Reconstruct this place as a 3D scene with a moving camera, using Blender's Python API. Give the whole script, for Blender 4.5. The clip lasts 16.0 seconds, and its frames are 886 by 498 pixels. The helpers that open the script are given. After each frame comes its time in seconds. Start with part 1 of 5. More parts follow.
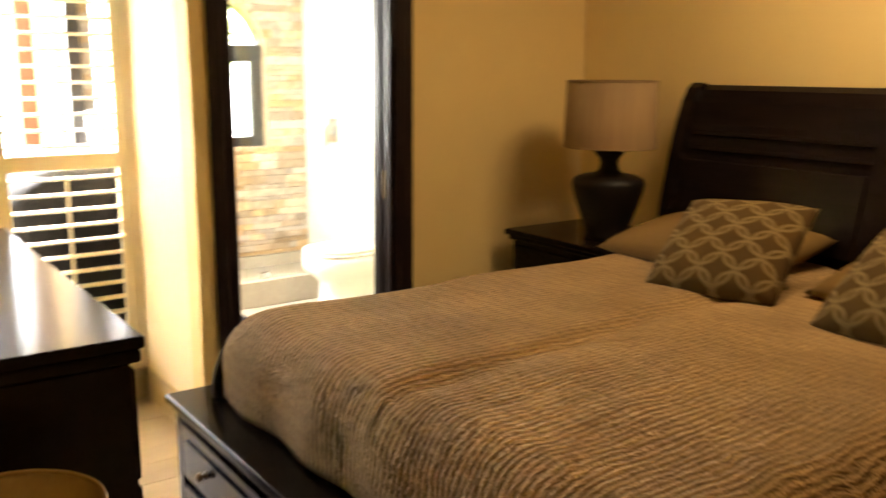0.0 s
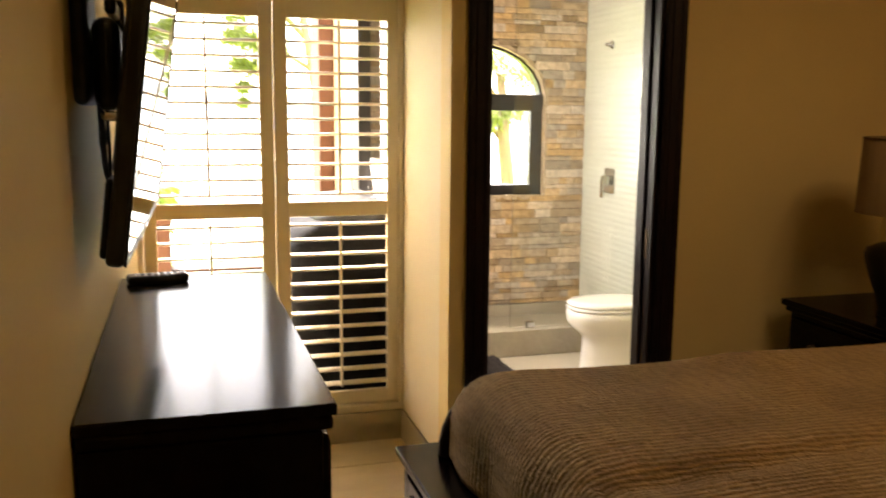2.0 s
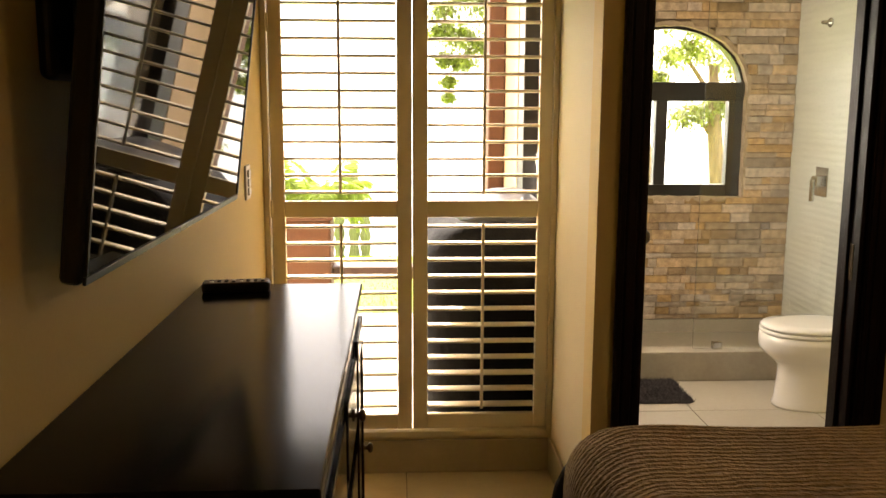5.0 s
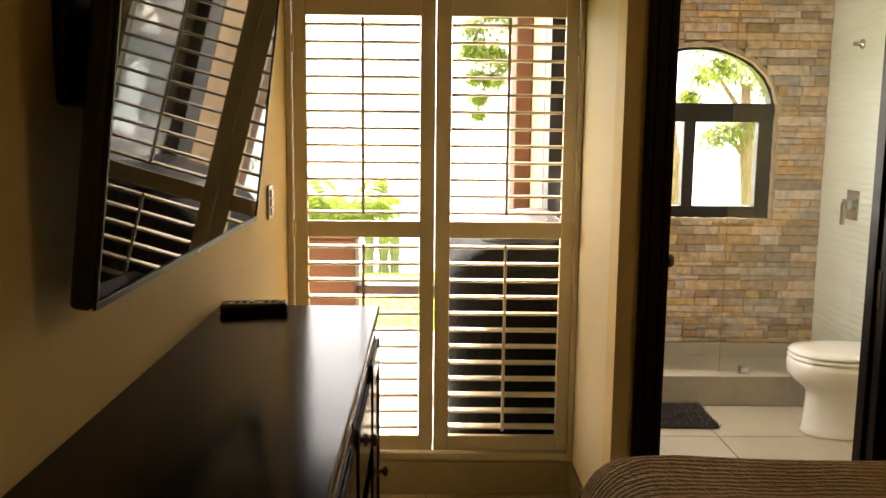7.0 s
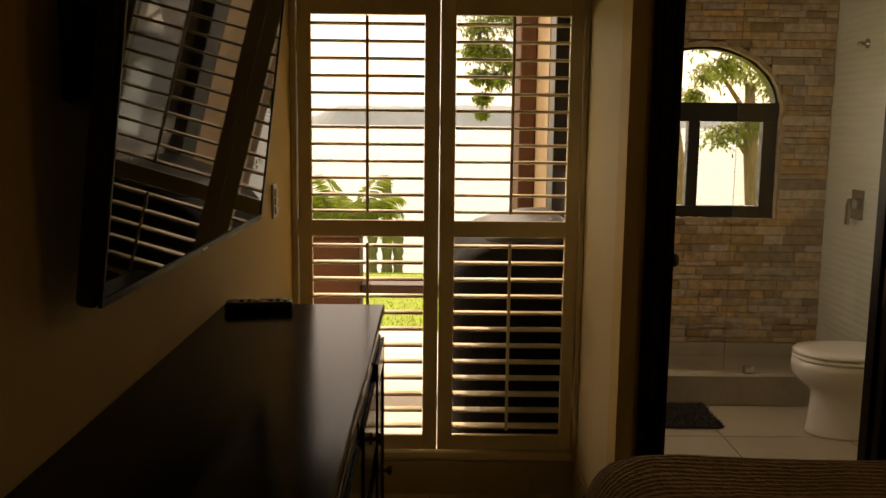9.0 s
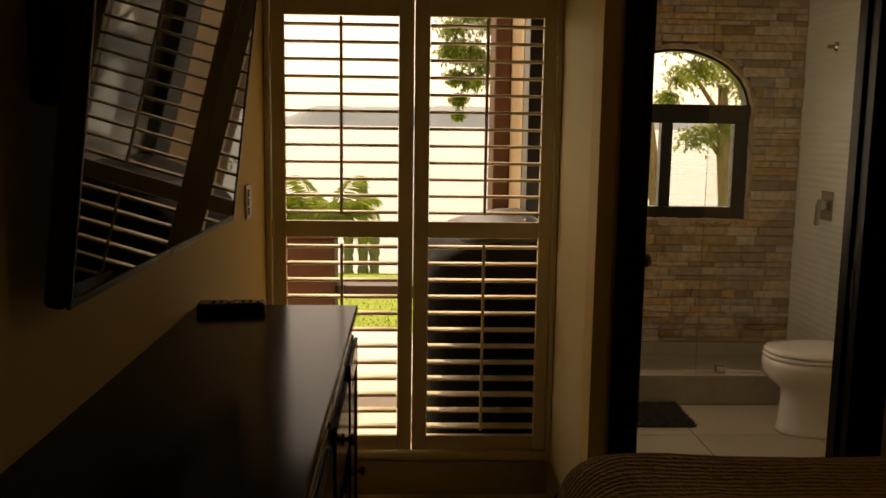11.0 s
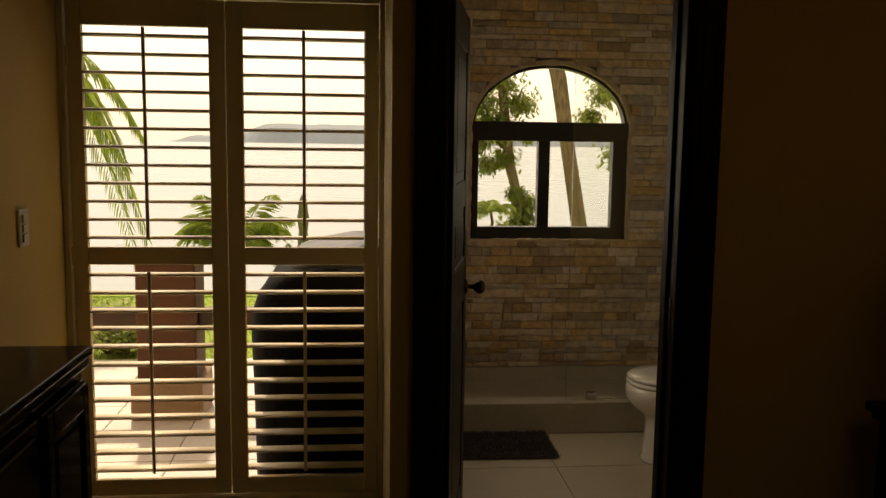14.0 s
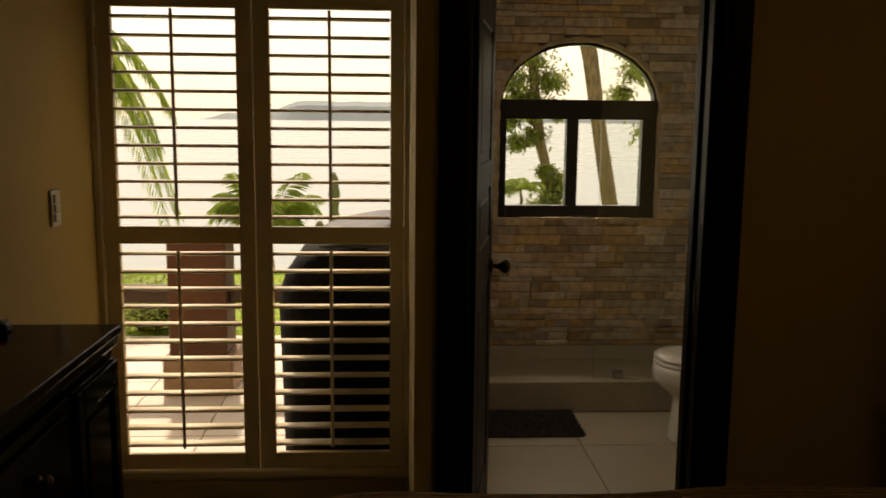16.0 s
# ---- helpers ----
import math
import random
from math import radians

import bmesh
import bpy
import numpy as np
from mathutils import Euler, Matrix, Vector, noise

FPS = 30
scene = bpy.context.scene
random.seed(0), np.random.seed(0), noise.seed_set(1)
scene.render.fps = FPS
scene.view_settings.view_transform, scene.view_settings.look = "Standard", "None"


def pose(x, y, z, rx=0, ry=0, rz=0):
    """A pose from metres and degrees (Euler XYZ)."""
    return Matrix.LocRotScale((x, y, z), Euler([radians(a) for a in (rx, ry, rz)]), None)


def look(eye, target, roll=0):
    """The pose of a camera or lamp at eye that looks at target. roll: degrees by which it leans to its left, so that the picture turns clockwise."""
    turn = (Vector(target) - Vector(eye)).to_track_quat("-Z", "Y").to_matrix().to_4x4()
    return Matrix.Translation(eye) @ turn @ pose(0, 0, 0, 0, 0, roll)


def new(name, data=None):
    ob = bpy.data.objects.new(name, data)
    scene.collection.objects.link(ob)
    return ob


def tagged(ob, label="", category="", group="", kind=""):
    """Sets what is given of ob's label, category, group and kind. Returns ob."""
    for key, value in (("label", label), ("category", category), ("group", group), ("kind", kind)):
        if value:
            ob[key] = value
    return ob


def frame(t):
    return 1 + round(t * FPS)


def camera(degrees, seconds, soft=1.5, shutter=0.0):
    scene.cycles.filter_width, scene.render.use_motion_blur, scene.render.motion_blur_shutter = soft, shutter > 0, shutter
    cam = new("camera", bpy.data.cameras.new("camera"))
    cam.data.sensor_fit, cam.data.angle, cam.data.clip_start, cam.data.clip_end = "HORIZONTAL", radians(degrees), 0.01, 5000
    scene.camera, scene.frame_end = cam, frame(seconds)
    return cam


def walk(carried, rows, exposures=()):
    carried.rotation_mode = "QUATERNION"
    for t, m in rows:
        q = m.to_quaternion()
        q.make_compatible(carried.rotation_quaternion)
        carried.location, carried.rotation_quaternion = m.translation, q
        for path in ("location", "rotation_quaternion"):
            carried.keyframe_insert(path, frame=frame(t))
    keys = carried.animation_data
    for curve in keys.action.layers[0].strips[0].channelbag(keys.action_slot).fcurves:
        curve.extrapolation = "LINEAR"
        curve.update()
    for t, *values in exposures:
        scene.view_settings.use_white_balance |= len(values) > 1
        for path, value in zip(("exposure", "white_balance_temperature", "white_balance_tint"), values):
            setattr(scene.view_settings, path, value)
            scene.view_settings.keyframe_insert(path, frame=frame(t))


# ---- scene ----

DEGREES = 53.4
cam = camera(DEGREES, 16.0, shutter=0.5)
PATH = [
    (0, (-0.011, -3.919, 1.475), (1.137, -2.33, 1.078), 0.4),
    (0.3, (0.109, -3.904, 1.486), (1.051, -2.195, 1.048), 2.5),
    (0.5, (0.179, -3.87, 1.466), (1.036, -2.121, 1.012), 2.4),
    (0.6, (0.179, -3.877, 1.474), (1.028, -2.131, 0.996), 2.2),
    (1, (0.172, -3.859, 1.478), (0.895, -2.067, 0.961), 1.5),
    (1.5, (0.164, -3.871, 1.502), (0.832, -2.035, 1.074), 1.2),
    (2, (0.181, -3.879, 1.52), (0.748, -1.986, 1.211), 0.5),
    (2.5, (0.238, -3.859, 1.525), (0.674, -1.927, 1.244), 0.4),
    (3, (0.29, -3.736, 1.523), (0.763, -1.812, 1.248), 0.7),
    (3.5, (0.343, -3.594, 1.507), (0.725, -1.654, 1.204), 0.2),
    (4, (0.449, -3.524, 1.489), (0.66, -1.563, 1.161), 0.1),
    (6.5, (0.547, -3.449, 1.501), (0.601, -1.471, 1.209), 0.4),
    (7, (0.553, -3.457, 1.508), (0.586, -1.477, 1.223), 0.6),
    (7.5, (0.553, -3.451, 1.499), (0.593, -1.472, 1.211), 0.7),
    (8, (0.549, -3.452, 1.501), (0.575, -1.473, 1.212), 0.6),
    (10.5, (0.552, -3.461, 1.506), (0.583, -1.481, 1.228), 0.8),
    (11, (0.558, -3.463, 1.506), (0.637, -1.484, 1.223), 0.8),
    (11.5, (0.584, -3.447, 1.509), (0.653, -1.473, 1.192), -0.6),
    (12, (0.656, -3.411, 1.506), (0.765, -1.434, 1.226), 0.4),
    (12.5, (0.718, -3.331, 1.509), (0.904, -1.355, 1.263), -1.0),
    (13, (0.901, -3.31, 1.504), (0.993, -1.329, 1.246), 1.2),
    (13.5, (1.034, -3.285, 1.527), (1.147, -1.306, 1.259), 1.3),
    (14, (1.06, -3.276, 1.516), (1.246, -1.299, 1.274), 0.8),
    (14.5, (1.072, -3.279, 1.536), (1.251, -1.301, 1.299), 0.9),
    (15, (1.076, -3.286, 1.525), (1.266, -1.309, 1.287), 0.6),
    (15.5, (1.076, -3.279, 1.503), (1.265, -1.307, 1.231), 0.7),
    (16, (1.08, -3.286, 1.526), (1.196, -1.311, 1.232), 0.6),
]
EXPOSURES = [(0.0, 4.9, 6500, 14), (0.5, 4.14, 6600, 14), (1.0, 4.2, 6700, 16), (2.0, 3.48, 7000, 17), (3.0, 3.10, 7500, 18), (4.2, 2.74, 7600, 18), (6.5, 2.78, 7300, 16), (7.0, 2.75, 7100, 16), (7.5, 1.72, 7500, 18), (8.0, 1.06, 8400, 20), (10.3, 0.38, 10200, 23), (13.0, 0.18, 9900, 22), (14.5, 0.06, 8800, 18), (16.0, 0.06, 8700, 18)]
walk(cam, [(t, look(eye, target, roll)) for t, eye, target, roll in PATH], EXPOSURES)

# ---- world and sun ----
SUN_ELEVATION, SUN_TURN = 52.0, 347.0
world = bpy.data.worlds.new("sky")
scene.world = world
world.use_nodes = True
wn = world.node_tree.nodes
sky = wn.new("ShaderNodeTexSky")
sky.sky_type = "NISHITA"
sky.sun_disc = False
sky.sun_elevation = radians(SUN_ELEVATION)
sky.sun_rotation = radians(SUN_TURN)
sky.air_density, sky.dust_density, sky.ozone_density = 1.0, 1.5, 1.0
cloud = wn.new("ShaderNodeMix")         # thin white overcast over the blue
cloud.data_type = "RGBA"
cloud.inputs["Factor"].default_value = 0.6
cloud.inputs["B"].default_value = (9.0, 8.7, 8.0, 1)
world.node_tree.links.new(sky.outputs[0], cloud.inputs["A"])
world.node_tree.links.new(cloud.outputs["Result"], wn["Background"].inputs[0])
wn["Background"].inputs[1].default_value = 0.15
sun_data = bpy.data.lights.new("sun", "SUN")
sun_data.energy, sun_data.angle, sun_data.color = 3.4, radians(2.0), (1.0, 0.95, 0.87)
sun = new("sun", sun_data)
sun_dir = Vector((math.sin(radians(SUN_TURN)) * math.cos(radians(SUN_ELEVATION)), math.cos(radians(SUN_TURN)) * math.cos(radians(SUN_ELEVATION)), math.sin(radians(SUN_ELEVATION))))
sun.matrix_world = look(sun_dir * 30, (0, 0, 0))
BED_FILL = (2.52, -2.60, 2.62)      # unseen warm fill lamp, added over the bed to brighten walls and bed
bed_fill_data = bpy.data.lights.new("bed_fill_lamp", "AREA")
bed_fill_data.shape, bed_fill_data.size, bed_fill_data.energy, bed_fill_data.color = "DISK", 0.80, 0.88, (1.0, 0.74, 0.43)
bed_fill = new("bed_fill_lamp", bed_fill_data)
bed_fill.location = (BED_FILL[0], BED_FILL[1], BED_FILL[2] - 0.10)
# area lamp added just inside the side window to brighten the bathroom
window_fill_data = bpy.data.lights.new("side_window_fill_lamp", "AREA")
window_fill_data.shape, window_fill_data.size, window_fill_data.size_y, window_fill_data.energy, window_fill_data.color = "RECTANGLE", 1.2, 0.95, 3.1, (1.0, 0.96, 0.86)
window_fill = new("side_window_fill_lamp", window_fill_data)
window_fill.matrix_world = look((1.285, 0.775, 1.45), (3.0, 0.775, 1.2))


# ---- materials ----
def material(name, colour, second=None, rough=0.6, metal=0.0, scale=6.0, fine=60.0, bump=0.1, spread=0.35, stretch=(1, 1, 1), vary=0.0, coat=0.0, island=False, sheen=0.0, spec=0.5, through_light=0.0, wander=0.1, hue=None):
    """A principled surface whose colour wanders between two tones at two scales, with fine relief."""
    m = bpy.data.materials.new(name)
    m.use_nodes = True
    t = m.node_tree
    b = t.nodes["Principled BSDF"]
    b.inputs["Roughness"].default_value = rough
    b.inputs["Metallic"].default_value = metal
    b.inputs["Coat Weight"].default_value = coat
    b.inputs["Sheen Weight"].default_value = sheen
    b.inputs["Specular IOR Level"].default_value = spec
    second = second or tuple(c * (1 - spread) for c in colour)
    geo = t.nodes.new("ShaderNodeNewGeometry")
    mapping = t.nodes.new("ShaderNodeMapping")
    mapping.inputs["Scale"].default_value = stretch
    t.links.new(geo.outputs["Position"], mapping.inputs["Vector"])
    big, small = t.nodes.new("ShaderNodeTexNoise"), t.nodes.new("ShaderNodeTexNoise")
    big.inputs["Scale"].default_value, small.inputs["Scale"].default_value = scale, fine
    big.inputs["Detail"].default_value = small.inputs["Detail"].default_value = 4
    t.links.new(mapping.outputs[0], big.inputs["Vector"])
    t.links.new(mapping.outputs[0], small.inputs["Vector"])
    add = t.nodes.new("ShaderNodeMath")
    add.operation = "MULTIPLY_ADD"
    t.links.new(small.outputs["Fac"], add.inputs[0])
    add.inputs[1].default_value = 0.45
    t.links.new(big.outputs["Fac"], add.inputs[2])
    ramp = t.nodes.new("ShaderNodeMapRange")
    ramp.inputs["From Min"].default_value, ramp.inputs["From Max"].default_value = 0.5, 0.95
    t.links.new(add.outputs[0], ramp.inputs["Value"])
    mix = t.nodes.new("ShaderNodeMix")
    mix.data_type = "RGBA"
    mix.inputs["A"].default_value, mix.inputs["B"].default_value = (*second, 1), (*colour, 1)
    t.links.new(ramp.outputs[0], mix.inputs["Factor"])
    out = mix.outputs["Result"]
    if vary:
        hsv = t.nodes.new("ShaderNodeHueSaturation")
        source = geo.outputs["Random Per Island"] if island else t.nodes.new("ShaderNodeObjectInfo").outputs["Random"]
        r = t.nodes.new("ShaderNodeMapRange")
        r.inputs["To Min"].default_value, r.inputs["To Max"].default_value = 1 - vary, 1 + vary
        t.links.new(source, r.inputs["Value"])
        t.links.new(r.outputs[0], hsv.inputs["Value"])
        wobble = t.nodes.new("ShaderNodeMath")
        wobble.operation = "MULTIPLY"
        t.links.new(source, wobble.inputs[0])
        wobble.inputs[1].default_value = 37.7
        frac = t.nodes.new("ShaderNodeMath")
        frac.operation = "FRACT"
        t.links.new(wobble.outputs[0], frac.inputs[0])
        r2 = t.nodes.new("ShaderNodeMapRange")
        r2.inputs["To Min"].default_value, r2.inputs["To Max"].default_value = 1 - (hue or vary), 1 + 0.5 * vary
        t.links.new(frac.outputs[0], r2.inputs["Value"])
        t.links.new(r2.outputs[0], hsv.inputs["Saturation"])
        t.links.new(out, hsv.inputs["Color"])
        out = hsv.outputs[0]
    t.links.new(out, b.inputs["Base Color"])
    rr = t.nodes.new("ShaderNodeMapRange")
    rr.inputs["To Min"].default_value, rr.inputs["To Max"].default_value = max(rough - 0.8 * wander, 0.015), min(rough + wander, 1)
    t.links.new(big.outputs["Fac"], rr.inputs["Value"])
    t.links.new(rr.outputs[0], b.inputs["Roughness"])
    if bump:
        bp = t.nodes.new("ShaderNodeBump")
        bp.inputs["Strength"].default_value, bp.inputs["Distance"].default_value = bump, 0.01
        t.links.new(add.outputs[0], bp.inputs["Height"])
        t.links.new(bp.outputs[0], b.inputs["Normal"])
    if through_light:
        tr = t.nodes.new("ShaderNodeBsdfTranslucent")
        ms = t.nodes.new("ShaderNodeMixShader")
        ms.inputs[0].default_value = through_light
        t.links.new(out, tr.inputs["Color"])
        t.links.new(b.outputs[0], ms.inputs[1])
        t.links.new(tr.outputs[0], ms.inputs[2])
        t.links.new(ms.outputs[0], t.nodes["Material Output"].inputs["Surface"])
    return m


def glass_material(name, tint, rough=0.0):
    m = bpy.data.materials.new(name)
    m.use_nodes = True
    b = m.node_tree.nodes["Principled BSDF"]
    b.inputs["Base Color"].default_value = (*tint, 1)
    b.inputs["Transmission Weight"].default_value = 1.0
    b.inputs["Roughness"].default_value = rough
    b.inputs["IOR"].default_value = 1.45
    return m


WALL = material("painted_wall", (0.80, 0.61, 0.262), (0.75, 0.56, 0.23), rough=0.7, scale=1.5, fine=120, bump=0.08)
# same finish as the room's walls in a paler cream, for the bay
CREAMWALL = material("cream_bay_wall", (0.80, 0.68, 0.43), (0.75, 0.63, 0.38), rough=0.7, scale=1.5, fine=120, bump=0.08)
CEIL = material("ceiling_paint", (0.80, 0.74, 0.60), (0.75, 0.69, 0.55), rough=0.8, scale=2, fine=100, bump=0.05)
FLOOR = material("floor_tile", (0.62, 0.53, 0.38), (0.52, 0.43, 0.30), rough=0.35, scale=3, fine=40, bump=0.05, vary=0.06, stretch=(1, 3, 1))
GROUT = material("grout", (0.36, 0.31, 0.24), rough=0.9, scale=10, fine=120)
BASE = material("baseboard_tile", (0.46, 0.38, 0.26), (0.40, 0.33, 0.22), rough=0.45, scale=5, fine=50, bump=0.06)
SHUTTER = material("shutter_paint", (0.80, 0.70, 0.50), (0.76, 0.66, 0.46), rough=0.42, scale=4, fine=90, bump=0.04)
DARKWOOD = material("espresso_wood", (0.011, 0.0068, 0.006), (0.006, 0.004, 0.0035), rough=0.14, scale=5, fine=45, bump=0.02, spec=0.11, wander=0.05, stretch=(6, 1, 6))
DOORWOOD = material("dark_door_wood", (0.018, 0.008, 0.007), (0.009, 0.0045, 0.0045), rough=0.45, scale=6, fine=50, bump=0.08, stretch=(8, 8, 1), spec=0.22)
BRASS = material("antique_brass", (0.14, 0.095, 0.05), (0.07, 0.045, 0.025), rough=0.34, metal=1.0, scale=40, fine=200, bump=0.05)
CHROME = material("chrome", (0.55, 0.55, 0.54), (0.48, 0.48, 0.47), rough=0.15, metal=1.0, scale=20, fine=100, bump=0)
BLACK = material("black_plastic", (0.012, 0.012, 0.013), (0.008, 0.008, 0.009), rough=0.35, scale=20, fine=300, bump=0.04)
SCREEN = material("tv_glass", (0.006, 0.006, 0.007), (0.005, 0.005, 0.006), rough=0.02, scale=5, fine=50, bump=0, spec=0.16, wander=0.01)
CERAMIC = material("white_ceramic", (0.82, 0.80, 0.76), (0.80, 0.78, 0.74), rough=0.10, scale=5, fine=50, bump=0, coat=0.4)
BATHTILE = material("bath_wall_tile", (0.68, 0.71, 0.64), (0.62, 0.65, 0.585), rough=0.22, scale=3, fine=14, bump=0.25, stretch=(1, 0.5, 6))
GREYTILE = material("grey_tile", (0.42, 0.37, 0.29), (0.33, 0.285, 0.22), rough=0.40, scale=4, fine=50, bump=0.06, vary=0.05)
BATHFLOOR = material("bath_floor_tile", (0.52, 0.46, 0.37), (0.45, 0.39, 0.31), rough=0.35, scale=3, fine=40, bump=0.05, vary=0.04)
STONE = material("ledge_stone", (0.56, 0.395, 0.22), (0.32, 0.21, 0.115), rough=0.8, scale=22, fine=90, bump=0.9, vary=0.34, hue=0.50)
STONEREST = material("ledge_stone_courses", (0.56, 0.395, 0.22), (0.32, 0.21, 0.115), rough=0.8, scale=22, fine=90, bump=0.9, vary=0.34, hue=0.50, island=True)
STONEBACK = material("stone_mortar", (0.24, 0.17, 0.105), rough=0.95, scale=14, fine=90, bump=0.5)
MORTAR = material("pale_mortar", (0.52, 0.40, 0.27), (0.36, 0.27, 0.18), rough=0.95, scale=20, fine=120, bump=0.6)
CHARCOAL = material("charcoal_rug", (0.095, 0.080, 0.082), (0.055, 0.046, 0.048), rough=0.95, scale=40, fine=300, bump=0.8)
WINFRAME = material("dark_window_frame", (0.013, 0.009, 0.008), rough=0.35, scale=10, fine=90, bump=0.04)
COVER = material("black_cover_fabric", (0.0034, 0.0030, 0.0034), (0.002, 0.002, 0.002), spec=0.08, rough=0.7, scale=7, fine=60, bump=0.5)
COVERTOP = material("shiny_dark_lid", (0.012, 0.011, 0.012), (0.008, 0.008, 0.008), spec=0.30, rough=0.30, scale=7, fine=60, bump=0.1)
# pale plaster toned down to tan: the base's shade is in the colour
PILLARBASE = material("shaded_tan_plaster", (0.34, 0.235, 0.155), (0.26, 0.175, 0.115), rough=0.85, scale=4, fine=80, bump=0.3)
TERRACOTTA = material("terracotta_paint", (0.120, 0.050, 0.023), (0.085, 0.035, 0.016), rough=0.75, scale=4, fine=60, bump=0.2)
STUCCO = material("cream_stucco", (0.52, 0.38, 0.24), (0.45, 0.325, 0.20), rough=0.85, scale=4, fine=80, bump=0.3)
BEAM = material("dark_beam_wood", (0.07, 0.035, 0.022), (0.04, 0.02, 0.013), rough=0.6, scale=6, fine=50, bump=0.2, stretch=(1, 6, 6))
PAVING = material("terrace_paving", (0.78, 0.73, 0.65), (0.68, 0.62, 0.53), rough=0.7, scale=2, fine=40, bump=0.15, vary=0.06)
LAWN = material("lawn", (0.27, 0.37, 0.035), (0.20, 0.29, 0.028), rough=0.9, scale=8, fine=120, bump=0.8)
BLADE = material("grass_blade", (0.25, 0.37, 0.04), (0.17, 0.28, 0.03), rough=0.7, scale=8, fine=60, bump=0, through_light=0.3)
SEA = material("sea_water", (0.30, 0.34, 0.32), (0.24, 0.29, 0.28), rough=0.25, scale=0.06, fine=0.7, bump=0.6, stretch=(0.4, 1, 1))
# distance haze is mixed into this base colour
HILL = material("haze_tinted_hill", (0.26, 0.30, 0.31), (0.21, 0.25, 0.26), rough=1.0, scale=0.01, fine=0.06, bump=0)
LEAF = material("leaf", (0.31, 0.37, 0.07), (0.17, 0.22, 0.034), rough=0.5, scale=4, fine=30, bump=0, vary=0.3, island=True, through_light=0.5)
PALM = material("palm_leaf", (0.37, 0.46, 0.085), (0.22, 0.30, 0.05), rough=0.45, scale=5, fine=30, bump=0, vary=0.25, island=True, through_light=0.6)
BARK = material("bark", (0.30, 0.21, 0.125), (0.10, 0.068, 0.04), rough=0.9, scale=6, fine=40, bump=0.8, stretch=(6, 6, 1))
CACTUS = material("cactus_skin", (0.13, 0.14, 0.055), (0.09, 0.10, 0.04), rough=0.7, scale=8, fine=60, bump=0.3)
SHADE = material("lampshade_linen", (0.36, 0.235, 0.11), (0.29, 0.185, 0.085), rough=0.8, scale=4, fine=30, bump=0.1, stretch=(14, 14, 1), through_light=0.2)
LAMPBASE = material("dark_bronze_ceramic", (0.010, 0.0065, 0.0045), (0.006, 0.004, 0.003), rough=0.5, spec=0.25, scale=12, fine=80, bump=0.1)
PILLOWCASE = material("tan_pillowcase", (0.175, 0.105, 0.030), (0.14, 0.082, 0.023), rough=0.95, scale=6, fine=160, bump=0.4, spec=0.15)
SWITCH = material("white_plastic", (0.72, 0.68, 0.60), (0.70, 0.66, 0.58), rough=0.35, scale=10, fine=90, bump=0)
RUBBER = material("dark_remote", (0.018, 0.017, 0.017), rough=0.5, scale=30, fine=200, bump=0.05)
REMOTETOP = material("tan_plastic", (0.20, 0.145, 0.085), (0.15, 0.105, 0.06), rough=0.4, scale=30, fine=200, bump=0.03)
VASE = material("honey_vase", (0.34, 0.22, 0.065), (0.25, 0.155, 0.042), rough=0.42, scale=9, fine=60, bump=0.1)
GLASS = glass_material("clear_glass", (0.97, 0.99, 0.97))


def banded(m, axis, period, depth, wobble=0.02, dark=0.5):
    """Woven ribs across one axis, wavering a little, in relief, with furrow shade painted into the colour."""
    t = m.node_tree
    b = t.nodes["Principled BSDF"]
    geo = t.nodes.new("ShaderNodeNewGeometry")
    warp = t.nodes.new("ShaderNodeTexNoise")
    warp.inputs["Scale"].default_value, warp.inputs["Detail"].default_value = 42.0, 2.0
    t.links.new(geo.outputs["Position"], warp.inputs["Vector"])
    mix = t.nodes.new("ShaderNodeVectorMath")
    mix.operation = "MULTIPLY_ADD"
    mix.inputs[1].default_value = (wobble,) * 3
    t.links.new(warp.outputs["Color"], mix.inputs[0])
    t.links.new(geo.outputs["Position"], mix.inputs[2])
    wave = t.nodes.new("ShaderNodeTexWave")
    wave.bands_direction = axis
    wave.inputs["Scale"].default_value = 0.314 / period
    wave.inputs["Distortion"].default_value = 1.2
    wave.inputs["Detail"].default_value, wave.inputs["Detail Scale"].default_value = 1.5, 3.0
    t.links.new(mix.outputs[0], wave.inputs["Vector"])
    bp = t.nodes.new("ShaderNodeBump")
    bp.inputs["Strength"].default_value, bp.inputs["Distance"].default_value = 1.0, depth
    t.links.new(wave.outputs["Fac"], bp.inputs["Height"])
    for link in list(b.inputs["Normal"].links):
        t.links.new(link.from_socket, bp.inputs["Normal"])
    t.links.new(bp.outputs[0], b.inputs["Normal"])
    source = b.inputs["Base Color"].links[0].from_socket
    furrow_shade = t.nodes.new("ShaderNodeMapRange")
    furrow_shade.inputs["To Min"].default_value, furrow_shade.inputs["To Max"].default_value = dark, 1.0
    t.links.new(wave.outputs["Fac"], furrow_shade.inputs["Value"])
    hsv = t.nodes.new("ShaderNodeHueSaturation")
    t.links.new(furrow_shade.outputs[0], hsv.inputs["Value"])
    t.links.new(source, hsv.inputs["Color"])
    t.links.new(hsv.outputs[0], b.inputs["Base Color"])
    return m




